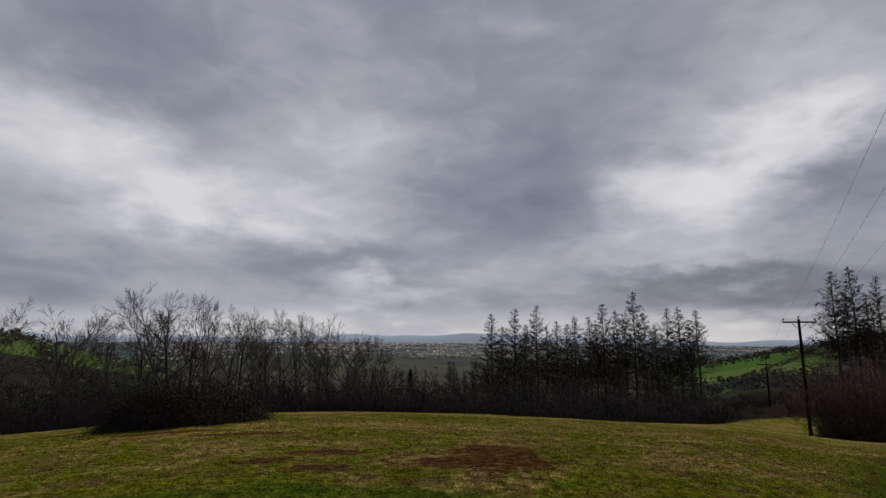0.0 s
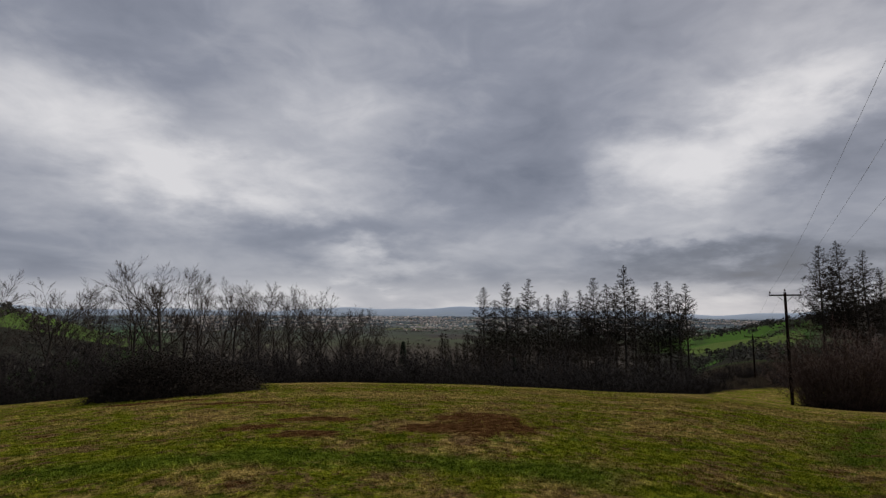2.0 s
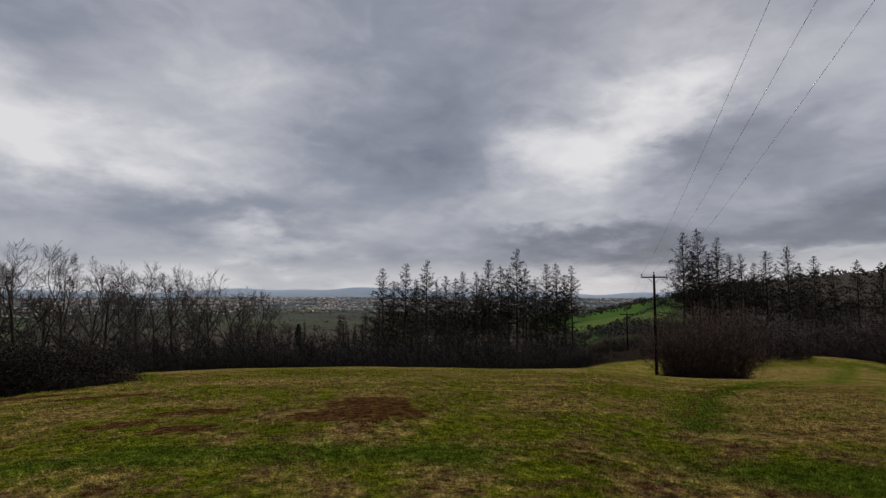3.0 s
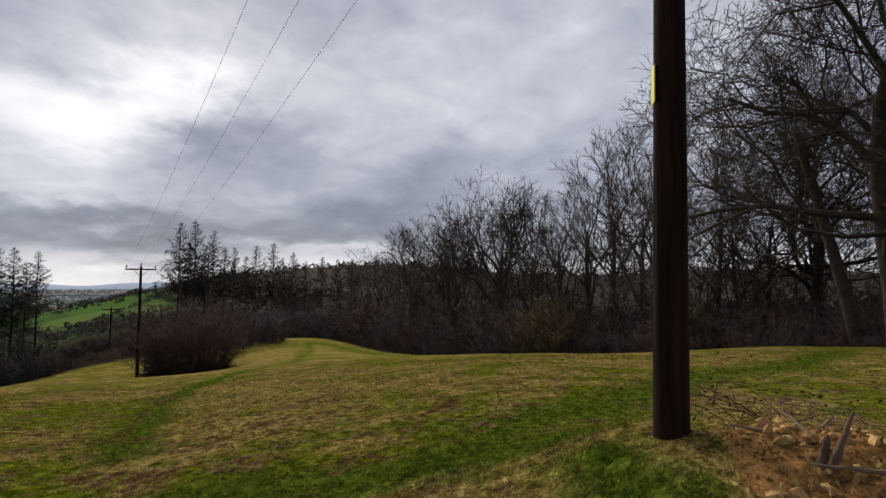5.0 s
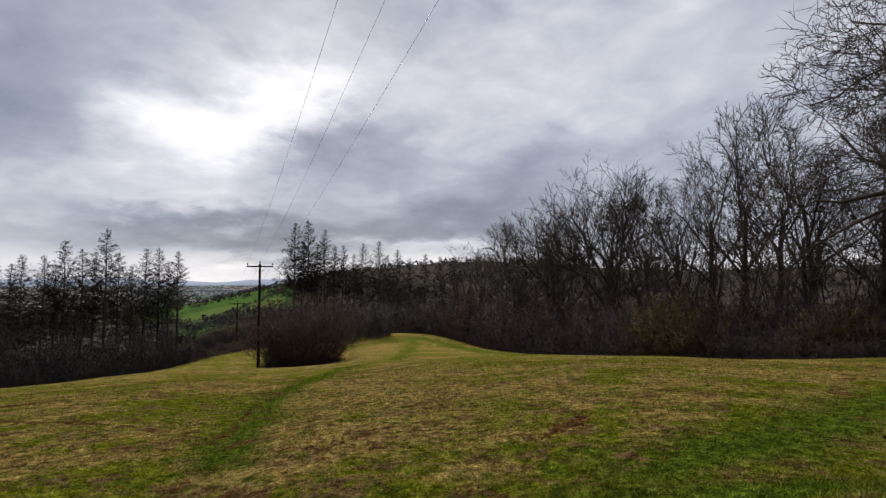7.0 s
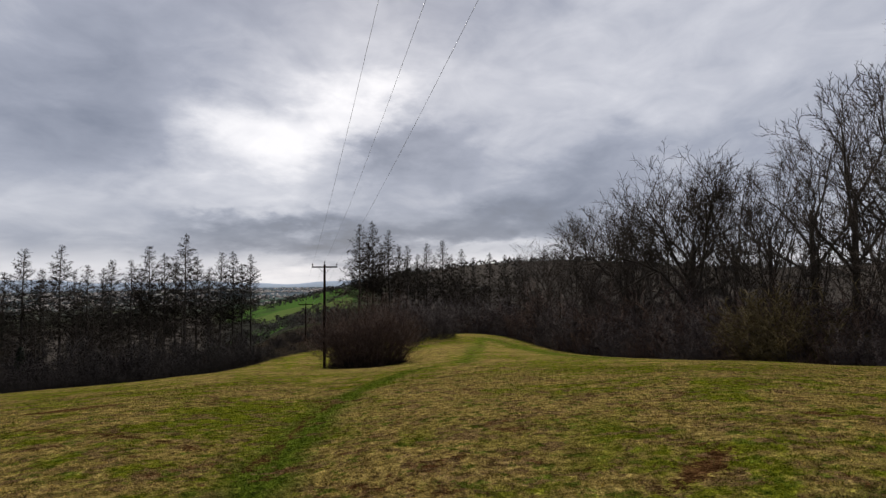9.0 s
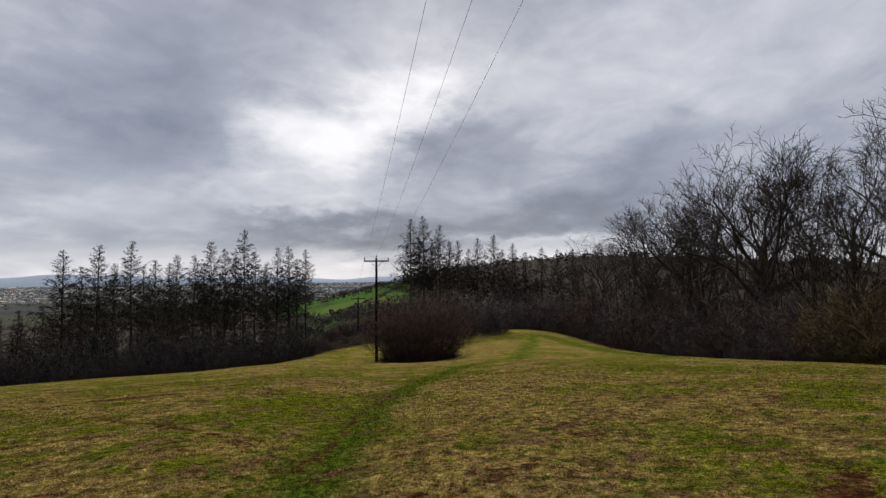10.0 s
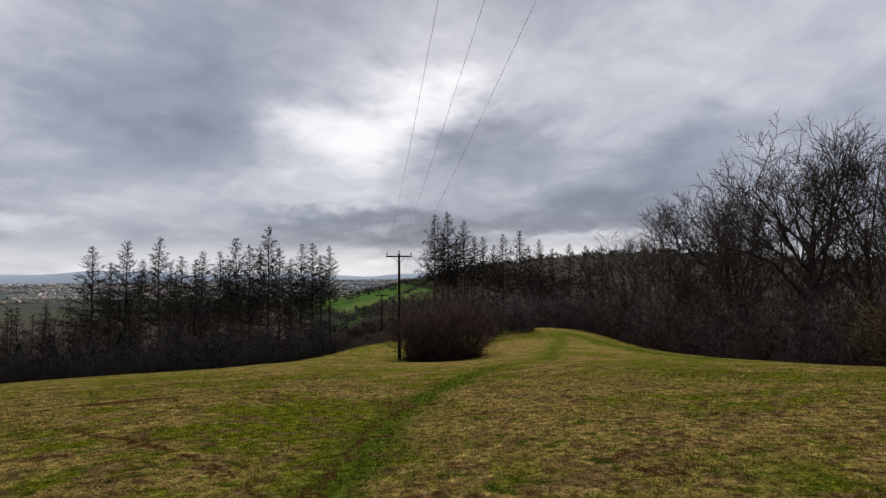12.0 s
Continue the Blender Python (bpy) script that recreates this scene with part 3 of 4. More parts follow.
def bramble_patch(name, seed, length, width, height, count, mat, label, leaf=1.0, per=7, cane=1.0):
    """A low tangle of arching canes with withered leaves."""
    rng = np.random.default_rng(seed)
    canes, leaves = Tubes(), Tubes()
    for _ in range(count):
        a, r = rng.uniform(0, 6.28), math.sqrt(rng.uniform(0, 1))
        x, y = r * math.cos(a) * length / 2, r * math.sin(a) * width / 2
        h = height * (1 - r ** 5) * rng.uniform(0.55, 1.08) * (0.82 + 0.18 * math.sin(x * 1.3 + seed)) + 0.12
        b = rng.uniform(0, 6.28)
        go = np.array((math.cos(b), math.sin(b), 0)) * rng.uniform(0.5, 1.3)
        p0 = np.array((x, y, -0.05)) - go * 0.5
        p1, p2 = np.array((x, y, h)), np.array((x, y, h * 0.55)) + go * 0.7
        bend = [p0 * (1 - t) ** 2 + p1 * 2.2 * t * (1 - t) + p2 * t * t for t in np.linspace(0, 1, 6 if cane < 1 else 4)]
        canes.add(bend, np.linspace(0.012, 0.004, len(bend)) * cane, 3)
        for _ in range(per):
            c = p1 + (p2 - p1) * rng.uniform(-0.6, 1) + rng.normal(0, 0.10, 3)
            c[2] = max(c[2], 0.05)
            u, w = unit(rng.normal(0, 1, 3)) * rng.uniform(0.04, 0.10) * leaf, unit(rng.normal(0, 1, 3)) * 0.04 * leaf
            o = len(leaves.v)
            leaves.v.extend(((c - u).tolist(), (c + w).tolist(), (c + u).tolist(), (c - w).tolist()))
            leaves.f.append((o, o + 1, o + 2, o + 3))
    bush = new(name)
    part("tangle", canes.mesh("tangle"), mat, bush)
    part("foliage", leaves.mesh("foliage", False), mat, bush)
    return tagged(bush, label, "shrub")


def stand(ob, x, y, turn=0.0, size=1.0, sink=0.0, tall=1.0):
    return Matrix.Translation((x, y, float(land(x, y)) - sink)) @ pose(0, 0, 0, 0, 0, turn) @ Matrix.Diagonal((size, size, size * tall, 1))


def place(kinds, spots, group, rng, tall=0.06):
    """Sets copies of the kinds at (x, y, height over the kind's own height) and keeps the first of each as itself."""
    for i, (x, y, s) in enumerate(spots):
        ob = kinds[i % len(kinds)]
        m = stand(ob, x, y, rng.uniform(0, 360), s, 0.1, 1 + rng.uniform(-tall, tall))
        if ob.get("placed"):
            made = copy_thing(ob, m @ Matrix.Diagonal((*(1 / v for v in ob.scale), 1)))
        else:
            ob.matrix_basis = m
            ob["placed"] = 1
            made = ob
        made["group"] = group


def at(az, d):
    """A place by azimuth and distance from the hilltop."""
    return TOP_X + d * math.sin(radians(az)), TOP_Y + d * math.cos(radians(az))


def rows(spots, base):
    """(azimuth, distance, height of the top above the datum) to (x, y, scale) for a tree that is base metres tall."""
    made = []
    for az, d, top in spots:
        x, y = at(az, d)
        made.append((x, y, (top - float(land(x, y))) / base))
    return made


# ---- the woods ----
rng = np.random.default_rng(5)
ashes = [bare_tree("ash_tree", 11 + i, ASH, 18, 7.6, 0.27, "tall leafless ash tree with upswept grey twigs at the wood edge") for i in range(3)]
oaks = [bare_tree("oak_tree", 33 + i, dict(OAK, kids=(9, 5, 5, 4, 4)), 21, 5.5, 0.42, "broad leafless oak tree with crooked dark limbs at the wood edge") for i in range(3)]
slims = [bare_tree("young_tree", 51 + i, SLIM, 14, 10, 0.09, "slender leafless young tree of several stems in the thicket", 2) for i in range(3)]
larches = [larch(71 + i, 24, "bare larch tree with drooping dark branches", 0.30 + 0.08 * i) for i in range(3)]
young_larches = [larch(81 + i, 13, "young bare larch tree in the dense belt below the meadow", 0.06, 0.035) for i in range(2)]

ASH_ROW = ((-46, 66, 5.5), (-41.5, 70, 6.0), (-38, 62, 4.8), (-33.5, 66, 4.6), (-31, 70, 6.2), (-28, 66, 7.8), (-25.2, 72, 6.4), (-22.4, 66, 5.0),
           (-19.6, 70, 5.4), (-16.6, 68, 5.6), (-14.4, 74, 5.2), (-11.5, 72, 3.0), (-8.6, 76, 1.6), (-44, 76, 4.6), (-36, 78, 4.8), (-29.5, 80, 6.0), (-26.6, 78, 6.4), (-23.8, 80, 5.6),
           (-21, 78, 4.6), (-18, 80, 5.2), (-13, 80, 3.8), (-10, 78, 2.2), (-7.2, 84, 0.4))
place(ashes, rows(ASH_ROW, 18), "trees along the western wood edge", rng)
LARCH_ROW = ((4.4, 111, 6.8), (6.9, 113, 7.2), (9.3, 126, 8.9), (11.4, 112, 4.6), (13.2, 108, 5.4), (14.7, 110, 6.2), (16.2, 112, 8.4), (17.6, 108, 7.0), (19.2, 108, 10.6),
             (22.4, 110, 7.3), (23.6, 112, 7.8), (25.2, 117, 7.7), (5.6, 118, 3.6), (8.0, 116, 4.2), (10.3, 118, 3.4), (12.4, 120, 4.4),
             (18.4, 118, 6.2), (20.3, 112, 6.4), (21.3, 118, 4.4), (24.4, 108, 4.8), (15.4, 118, 4.8))
place(larches, rows(LARCH_ROW, 24), "row of larches below the meadow", rng, 0.02)
LARCH_EAST = ((36.2, 100, 12.3), (37.7, 101, 12.5), (39.4, 100, 11.3), (43.3, 106, 9.2), (45.1, 106, 9.8), (41.2, 104, 8.8), (47.0, 110, 7.8), (50.0, 112, 7.2), (51.6, 116, 7.0), (48.4, 114, 6.6), (53.2, 122, 7.4),
              (37.0, 106, 9.8), (38.5, 108, 9.2), (40.3, 108, 8.4), (42.4, 112, 7.2), (46.0, 114, 6.9))
place(larches, rows(LARCH_EAST, 24), "larches beyond the wires", rng, 0.02)
OAK_ROW = ((59.2, 92, 14.6), (55.4, 104, 9.6), (69.2, 64, 15.8), (64.6, 80, 12.2), (112, 46, 20))
place(oaks, rows(OAK_ROW, 21), "oaks of the eastern wood edge", rng)
VETERAN = dict(OAK, levels=6, kids=(14, 6, 5, 4, 4, 3), spread=(1.12, 0.75, 0.72, 0.75, 0.8, 0.8), lift=(0.01, 0.04, 0.05, 0.05, 0.05, 0.05), ratio=0.64, thin=0.58,
               finest=0.017, wobble=0.28, tail=3)
VETERAN["from"] = (0.24, 0.2, 0.15, 0.12, 0.1, 0.1)
veteran = bare_tree("oak_tree", 45, VETERAN, 24, 8.0, 0.46, "huge old leafless oak with long crooked limbs sweeping over the grass")
vx, vy = at(104.0, 36)
veteran.matrix_basis = stand(veteran, vx, vy, 40, 1.08, 0.1)
copy_thing(veteran, stand(veteran, *at(98.5, 50), 200, 0.92, 0.1) @ Matrix.Diagonal((1 / 1.08,) * 3 + (1,)))
snag = Tubes()
snag.add([(0, 0, -0.4), (-0.6, 0.1, 3.0), (-1.3, 0.2, 6.5), (-1.9, 0.25, 9.5), (-2.5, 0.3, 12.2), (-2.55, 0.3, 12.5)], [0.44, 0.34, 0.29, 0.25, 0.21, 0.08], 9)
snag.add([(-1.1, 0.15, 5.5), (-1.9, 0.5, 7.4), (-2.9, 0.6, 9.2)], [0.2, 0.14, 0.04], 6)
sx, sy = at(101.6, 38)
snag_ob = tagged(part("dead_tree", snag.mesh("dead_tree"), BARK), "leaning dead tree trunk with a broken top", "tree")
snag_ob.matrix_basis = stand(snag_ob, sx, sy, -100, 1.0)
ASH_EAST = ((73.4, 62, 15.6), (76.2, 66, 16.6), (78.6, 58, 17.6), (81.2, 56, 18.0), (84.0, 54, 16.6), (87.5, 52, 15.4), (91, 52, 14.5), (95, 50, 13.5), (65.5, 78, 12.0), (99, 54, 14), (107, 48, 14),
            (70.4, 74, 14.2), (86, 60, 15.5), (93, 60, 15))
place(ashes, rows(ASH_EAST, 18), "ashes of the eastern wood edge", rng)

# how high the scrub stands against the sky: azimuth, slope from the eye to its top
SCRUB_TOP = np.array(((-60, -0.04), (-12, -0.045), (-7, -0.066), (2, -0.075), (5, -0.07), (24.5, -0.075), (26.5, -0.125), (32.5, -0.125), (35, -0.05), (48, -0.02), (52, -0.015),
                      (60, -0.012), (75, -0.005), (90, -0.005), (98, -0.005), (125, 0.0)))


def scrub_size(az, d, base, lift=0.0):
    x, y = at(az, d)
    return (x, y, max(1.2, 2.0 + (float(np.interp(az, SCRUB_TOP[:, 0], SCRUB_TOP[:, 1])) + lift) * d * rng.uniform(0.85, 1.15) - float(land(x, y))) / base)


def edge_at(az):
    return float(np.interp(az, EDGE_DEG, EDGE_COLS[0]))


belt = [scrub_size(az + rng.uniform(-0.3, 0.3), rng.uniform(68, 104), 13, rng.uniform(-0.01, 0.035)) for az in np.linspace(-1, 25, 50)]
belt += [scrub_size(az + rng.uniform(-0.4, 0.4), rng.uniform(80, 135), 13, rng.uniform(-0.01, 0.012)) for az in np.linspace(-11, 4, 18)]
belt += [scrub_size(az + rng.uniform(-0.3, 0.3), edge_at(az) + rng.uniform(8, 22), 13, rng.uniform(-0.01, 0.015)) for az in np.linspace(35, 55, 16)]
place(young_larches, belt, "dense belt of young larches", rng)
place(slims, [scrub_size(az, edge_at(az) + rng.uniform(8, 20), 14, rng.uniform(-0.01, 0.02) if az < 56 else rng.uniform(0.05, 0.16)) for az in np.linspace(-52, -6, 20).tolist() + np.linspace(46, 118, 52).tolist()],
      "young trees of the wood edge", rng)
scrubs = [shrub("thicket_shrub", 91 + i, 6.0, 6.2, 29, (SCRUB, SCRUB, RUSSET)[i], ("dark leafless thicket shrub at the wood edge", "tangled grey-brown shrub at the wood edge", "russet leafless hazel shrub at the wood edge")[i], 1.7, 0.8) for i in range(3)]
shaded_scrubs = [shrub("shaded_shrub", 96 + i, 6.0, 6.2, 29, SHADED_SCRUB, "dense thicket shrub below the meadow, shade painted into its twig colour", 1.7, 0.8) for i in range(2)]
spots = []
for az in np.arange(-53, 122, 2.3):
    e = edge_at(az)
    x, y, big = scrub_size(az + rng.uniform(-0.5, 0.5), e + 9 + rng.uniform(-1.5, 1.5), 6.0)
    spots.append((x, y, big))
    spots.append((*at(az + 1 + rng.uniform(-0.5, 0.5), e + 4.5 + rng.uniform(-1, 1)), min(big, 1.0) * rng.uniform(0.55, 0.8)))
    spots.append((*at(az + 0.3 + rng.uniform(-0.5, 0.5), e + 1.4 + rng.uniform(-0.5, 0.5)), min(big, 1.0) * rng.uniform(0.25, 0.45)))
    if az > 52:
        spots.append(scrub_size(az + 1.4, e + 15 + rng.uniform(-2, 2), 6.0, 0.01))
for az in np.linspace(24.5, 33.5, 26):
    spots.append((*at(az + rng.uniform(-0.3, 0.3), edge_at(az) + rng.uniform(2, 60)), rng.uniform(0.28, 0.5)))
# west of azimuth 33 the thicket uses the copies with painted shade
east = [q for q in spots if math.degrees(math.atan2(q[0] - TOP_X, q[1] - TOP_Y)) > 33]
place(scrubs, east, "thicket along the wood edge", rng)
place(shaded_scrubs, [q for q in spots if q not in east], "blackthorn thicket below the meadow", rng)


# ---- the power line ----
MID, NEAR_POLE, FAR_POLE = (31.49, 45.55, -6.61), (6.60, -1.10, 0.66), (51.2, 84.0, -9.3)


def power_pole(x, y, z, tall, rad, turn, label, arm=True):
    pole = new("electricity_pole")
    pole.matrix_basis = pose(x, y, z, 0, 0, turn)
    t = Tubes()
    n = 14
    t.add([(0, 0, -0.6 + (tall + 0.6) * i / n) for i in range(n + 1)], [rad * (1 - 0.32 * i / n) for i in range(n + 1)], 20)
    top = len(t.v)
    t.f.append(tuple(range(top - 20, top)))
    part("shaft", t.mesh("shaft"), POLE_WOOD, pole)
    if arm:
        bm = bmesh.new()
        bmesh.ops.create_cube(bm, size=1, matrix=Matrix.Translation((0, -rad * 0.85, tall - 0.28)) @ Matrix.Diagonal((2.5, 0.10, 0.13, 1)))
        bmesh.ops.bevel(bm, geom=bm.edges[:], offset=0.012, segments=2, affect="EDGES")
        part("crossarm", bm, POLE_WOOD, pole)
        for s in (-1, 1):
            b = Tubes()
            b.add([(0, -rad * 0.9, tall - 0.95), (s * 0.62, -rad * 0.85, tall - 0.34)], [0.022, 0.022], 5)
            part("brace", b.mesh("brace"), STEEL, pole)
        for px, pz in ((-1.17, tall - 0.22), (0, tall), (1.17, tall - 0.22)):
            pin = Tubes()
            pin.add([(px, -rad * 0.85 if px else 0, pz - 0.05), (px, -rad * 0.85 if px else 0, pz + 0.14)], [0.014, 0.014], 6)
            ob = part("insulator_pin", pin.mesh("insulator_pin"), STEEL, pole)
            ins = Tubes()
            yy = -rad * 0.85 if px else 0
            ins.add([(px, yy, pz + h) for h in (0.10, 0.13, 0.16, 0.19, 0.24, 0.29)], [0.05, 0.085, 0.06, 0.08, 0.05, 0.03], 10)
            part("insulator", ins.mesh("insulator"), CERAMIC, ob)
    return tagged(pole, label, "utility pole", "power line poles")


line_turn = -math.degrees(math.atan2(MID[0] - NEAR_POLE[0], MID[1] - NEAR_POLE[1]))
near_pole = power_pole(*NEAR_POLE, 10.0, 0.150, line_turn, "stout dark creosoted timber electricity pole with a yellow plate")
near_pole.matrix_basis = Matrix.Translation(NEAR_POLE) @ pose(0, 0, 0, 1.1, 0, 0) @ pose(0, 0, 0, 0, 0, line_turn)
power_pole(*MID, 10.0, 0.155, line_turn, "dark timber electricity pole with a crossarm beside a russet bush")
power_pole(*FAR_POLE, 7.0, 0.15, line_turn, "dark timber electricity pole standing in scrub down the slope")


def wires():
    side = Vector((math.cos(radians(line_turn)), math.sin(radians(line_turn)), 0))
    tops = [Vector(p) + Vector((0, 0, h)) for p, h in ((NEAR_POLE, 10.0), (MID, 10.0), (FAR_POLE, 7.0))]
    tops.insert(0, tops[0] + (tops[0] - tops[1]) * 1.0)
    for off, lift in ((-1.17, 0.05), (0, 0.25), (1.17, 0.05)):
        t = Tubes()
        pts = []
        for a, b in zip(tops, tops[1:]):
            for i in range(24):
                f = i / 24
                pts.append(a.lerp(b, f) + side * off + Vector((0, 0, lift - 4 * 0.75 * f * (1 - f))))
        pts.append(tops[-1] + side * off + Vector((0, 0, lift)))
        t.add([tuple(p) for p in pts], [0.0055] * len(pts), 5)
        tagged(part("overhead_wire", t.mesh("overhead_wire"), WIRE), "thin grey overhead power line strung between the poles", "cable", "overhead wires")


wires()
bm = bmesh.new()
bmesh.ops.create_cube(bm, size=1, matrix=Matrix.Diagonal((0.010, 0.15, 0.34, 1)))
bmesh.ops.bevel(bm, geom=bm.edges[:], offset=0.004, segments=1, affect="EDGES")
plate = part("warning_plate", bm, YELLOW, near_pole, "yellow warning plate nailed to the pole")
PLATE_TURN = 104 - line_turn
plate.matrix_basis = pose(0, 0, 3.12, 0, 0, PLATE_TURN) @ pose(0.134, 0, 0)

# ---- bushes out in the meadow ----
br = bramble_patch("bramble_bush", 3, 5.0, 2.5, 1.15, 1700, BRAMBLE, "long low dark bramble bush lying on the meadow", 0.6, 11)
bx, by = -8.8, 16.8
br.matrix_basis = Matrix.Translation((bx, by, float(land(bx, by)))) @ pose(0, 0, 0, 0, 0, 32)
hazel = shrub("hazel_bush", 301, 8.6, 7.6, 260, RUSSET, "large russet leafless bush growing beside the electricity pole", 2.2, 0.5)
hx, hy = 35.2, 43.4
hazel.matrix_basis = stand(hazel, hx, hy, 20, 1.0)
skirt = bramble_patch("bramble_bush", 8, 8.0, 3.4, 1.0, 900, BRAMBLE, "dark bramble skirt round the foot of the russet bush", 0.8)
skirt.matrix_basis = stand(skirt, 34.6, 42.2, -36, 1.0)
hazel2 = shrub("thicket_bush", 302, 6.2, 9.5, 170, SCRUB, "rounded dark thicket bush at the end of the meadow", 1.8, 0.7)
hazel2.matrix_basis = stand(hazel2, 53.0, 55.0, 70, 1.1)

# ---- town on the plain and far trees ----
HOUSE_WALL = rough_material("far_walls", (0.24, 0.18, 0.15), (0.66, 0.60, 0.54), 0.02, 0.9, 0, 0, 0.35)
FAR_TREE = rough_material("far_trees", (0.040, 0.037, 0.032), (0.095, 0.085, 0.070), 0.03, 0.95, 0, 0, 0.35)


def town():
    r = np.random.default_rng(17)
    v, f = [], []
    for _ in range(9500):
        d = r.uniform(1250, 3500)
        a = radians(r.uniform(-30, 45))
        x, y = d * math.sin(a), d * math.cos(a)
        if waves(x, y, 300, 6) + 0.5 * waves(x, y, 900, 2) < -0.1 + 0.35 * r.random():
            continue
        z = float(land(x, y)) - 0.5
        k = 0.30 + d / 5000
        w, l, h = r.uniform(2, 4.5) * k, r.uniform(3, 7) * k, r.uniform(2.5, 5.5) * k
        if r.random() < 0.03:
            w, l, h = w * 2.2, l * 2.5, h * 1.5
        t = r.uniform(0, 3.1)
        c, s = math.cos(t), math.sin(t)
        o = len(v)
        for px, py, pz in ((-w, -l, 0), (w, -l, 0), (w, l, 0), (-w, l, 0), (-w, -l, h), (w, -l, h), (w, l, h), (-w, l, h), (0, -l, h * 1.5), (0, l, h * 1.5)):
            v.append((x + px * c - py * s, y + px * s + py * c, z + pz))
        f.extend([tuple(o + i for i in q) for q in ((0, 1, 5, 8, 4), (2, 3, 7, 9, 6), (1, 2, 6, 5), (3, 0, 4, 7), (5, 6, 9, 8), (7, 4, 8, 9))])
    m = bpy.data.meshes.new("town_houses")
    m.from_pydata(v, [], f)
    tagged(part("town_houses", m, HOUSE_WALL), "pale houses of a distant town spread over the plain", "town", kind="stuff")


def far_trees():
    """Hedges, copses and street trees of the far country, as clumps of ragged foliage."""
    r = np.random.default_rng(23)
    v, f = [], []

    def clump(x, y, h, w, n=16, grain=1.0):
        z = float(land(x, y))
        for _ in range(n):
            a, q = r.uniform(0, 6.28), math.sqrt(r.random())
            c = np.array((x + q * w * math.cos(a), y + q * w * math.sin(a), z + h * r.uniform(0.05, 1) * (1 - 0.55 * q * q)))
            s = h * r.uniform(0.16, 0.34) * grain
            o = len(v)
            for _ in range(4):
                v.append(tuple(c + r.normal(0, 1, 3) * s))
            f.extend(((o, o + 1, o + 2), (o, o + 2, o + 3), (o, o + 3, o + 1)))

    for _ in range(2200):
        d, a = r.uniform(600, 3900), radians(r.uniform(-30, 45))
        k = 0.6 + d / 3500
        clump(d * math.sin(a), d * math.cos(a), r.uniform(2.5, 6) * k, r.uniform(5, 16) * k, 12, 0.6)
    # hedges on the hillside to the east and the hill to the west
    for hx, hy, ang, ln in ((230, 330, 20, 200), (250, 400, -10, 260), (300, 470, 35, 220), (200, 420, 75, 160), (330, 380, 80, 220), (300, 560, 10, 300),
                            (420, 600, 0, 300), (380, 520, 60, 200), (-300, 240, 20, 260), (-240, 300, -30, 200), (-330, 330, 20, 300), (190, 300, 40, 120)):
        for i in range(int(ln / 4)):
            t = i * 4 - ln / 2
            x, y = hx + t * math.cos(radians(ang)) + r.normal(0, 2), hy + t * math.sin(radians(ang)) + r.normal(0, 2)
            clump(x, y, r.uniform(1.6, 3.4) * (2.2 if r.random() < 0.12 else 1), 2.4, 22, 0.55)
    for _ in range(130):
        a, d = radians(r.uniform(26, 44)), r.uniform(600, 780)
        clump(d * math.sin(a), d * math.cos(a), r.uniform(4, 8), r.uniform(5, 12), 22, 0.45)
    for _ in range(300):
        a, d = radians(r.uniform(20, 75)), r.uniform(170, 330)
        clump(d * math.sin(a), d * math.cos(a), r.uniform(3, 7), r.uniform(3, 7), 70, 0.2)
    for _ in range(420):
        a, d = radians(r.uniform(40, 125)), r.uniform(380, 760)
        clump(d * math.sin(a), d * math.cos(a), r.uniform(5, 9), r.uniform(8, 20), 16, 0.7)
    for _ in range(300):
        a, d = radians(r.uniform(50, 128)), r.uniform(110, 280)
        clump(d * math.sin(a), d * math.cos(a), r.uniform(5, 9), r.uniform(3, 8), 40, 0.3)
    for _ in range(450):
        a, d = radians(r.uniform(-60, 25)), r.uniform(150, 420)
        clump(d * math.sin(a), d * math.cos(a), r.uniform(4, 8), r.uniform(3, 8), 24, 0.5)
    m = bpy.data.meshes.new("far_woodland")
    m.from_pydata(v, [], f)
    tagged(part("far_woodland", m, FAR_TREE), "dark leafless hedges and copses across the far valley", "woodland", kind="stuff")


town()
far_trees()


# ---- the spoil heap by the pole ----
def rock(seed, flat=0.7):
    r = np.random.default_rng(seed)
    bm = bmesh.new()
    bmesh.ops.create_icosphere(bm, subdivisions=1, radius=1)
    cuts = [unit(r.normal(0, 1, 3)) for _ in range(6)]
    for v in bm.verts:
        p = np.array(v.co)
        for c in cuts:
            over = p @ c - 0.62
            if over > 0:
                p = p - c * over * 0.9
        v.co = Vector(p * (1, 0.8, flat) * r.uniform(0.9, 1.1))
    m = bpy.data.meshes.new("stone")
    bm.to_mesh(m)
    bm.free()
    m.materials.append(STONE)
    return m


def heap_height(x, y):
    """Spoil above the ground, in the heap's own plan."""
    d = np.hypot(x / 0.85, y / 1.15) + 0.13 * waves(x, y, 1.1, 3)
    return 0.20 * np.clip(1.15 - d, 0, 1) ** 0.8 + 0.05 * waves(x, y, 0.45, 5) * np.clip(1.3 - d, 0, 1) + 0.034 * waves(x, y, 0.17, 8) * np.clip(1.3 - d, 0, 1) - 0.03


HEAP_X, HEAP_Y = 6.30, -2.74


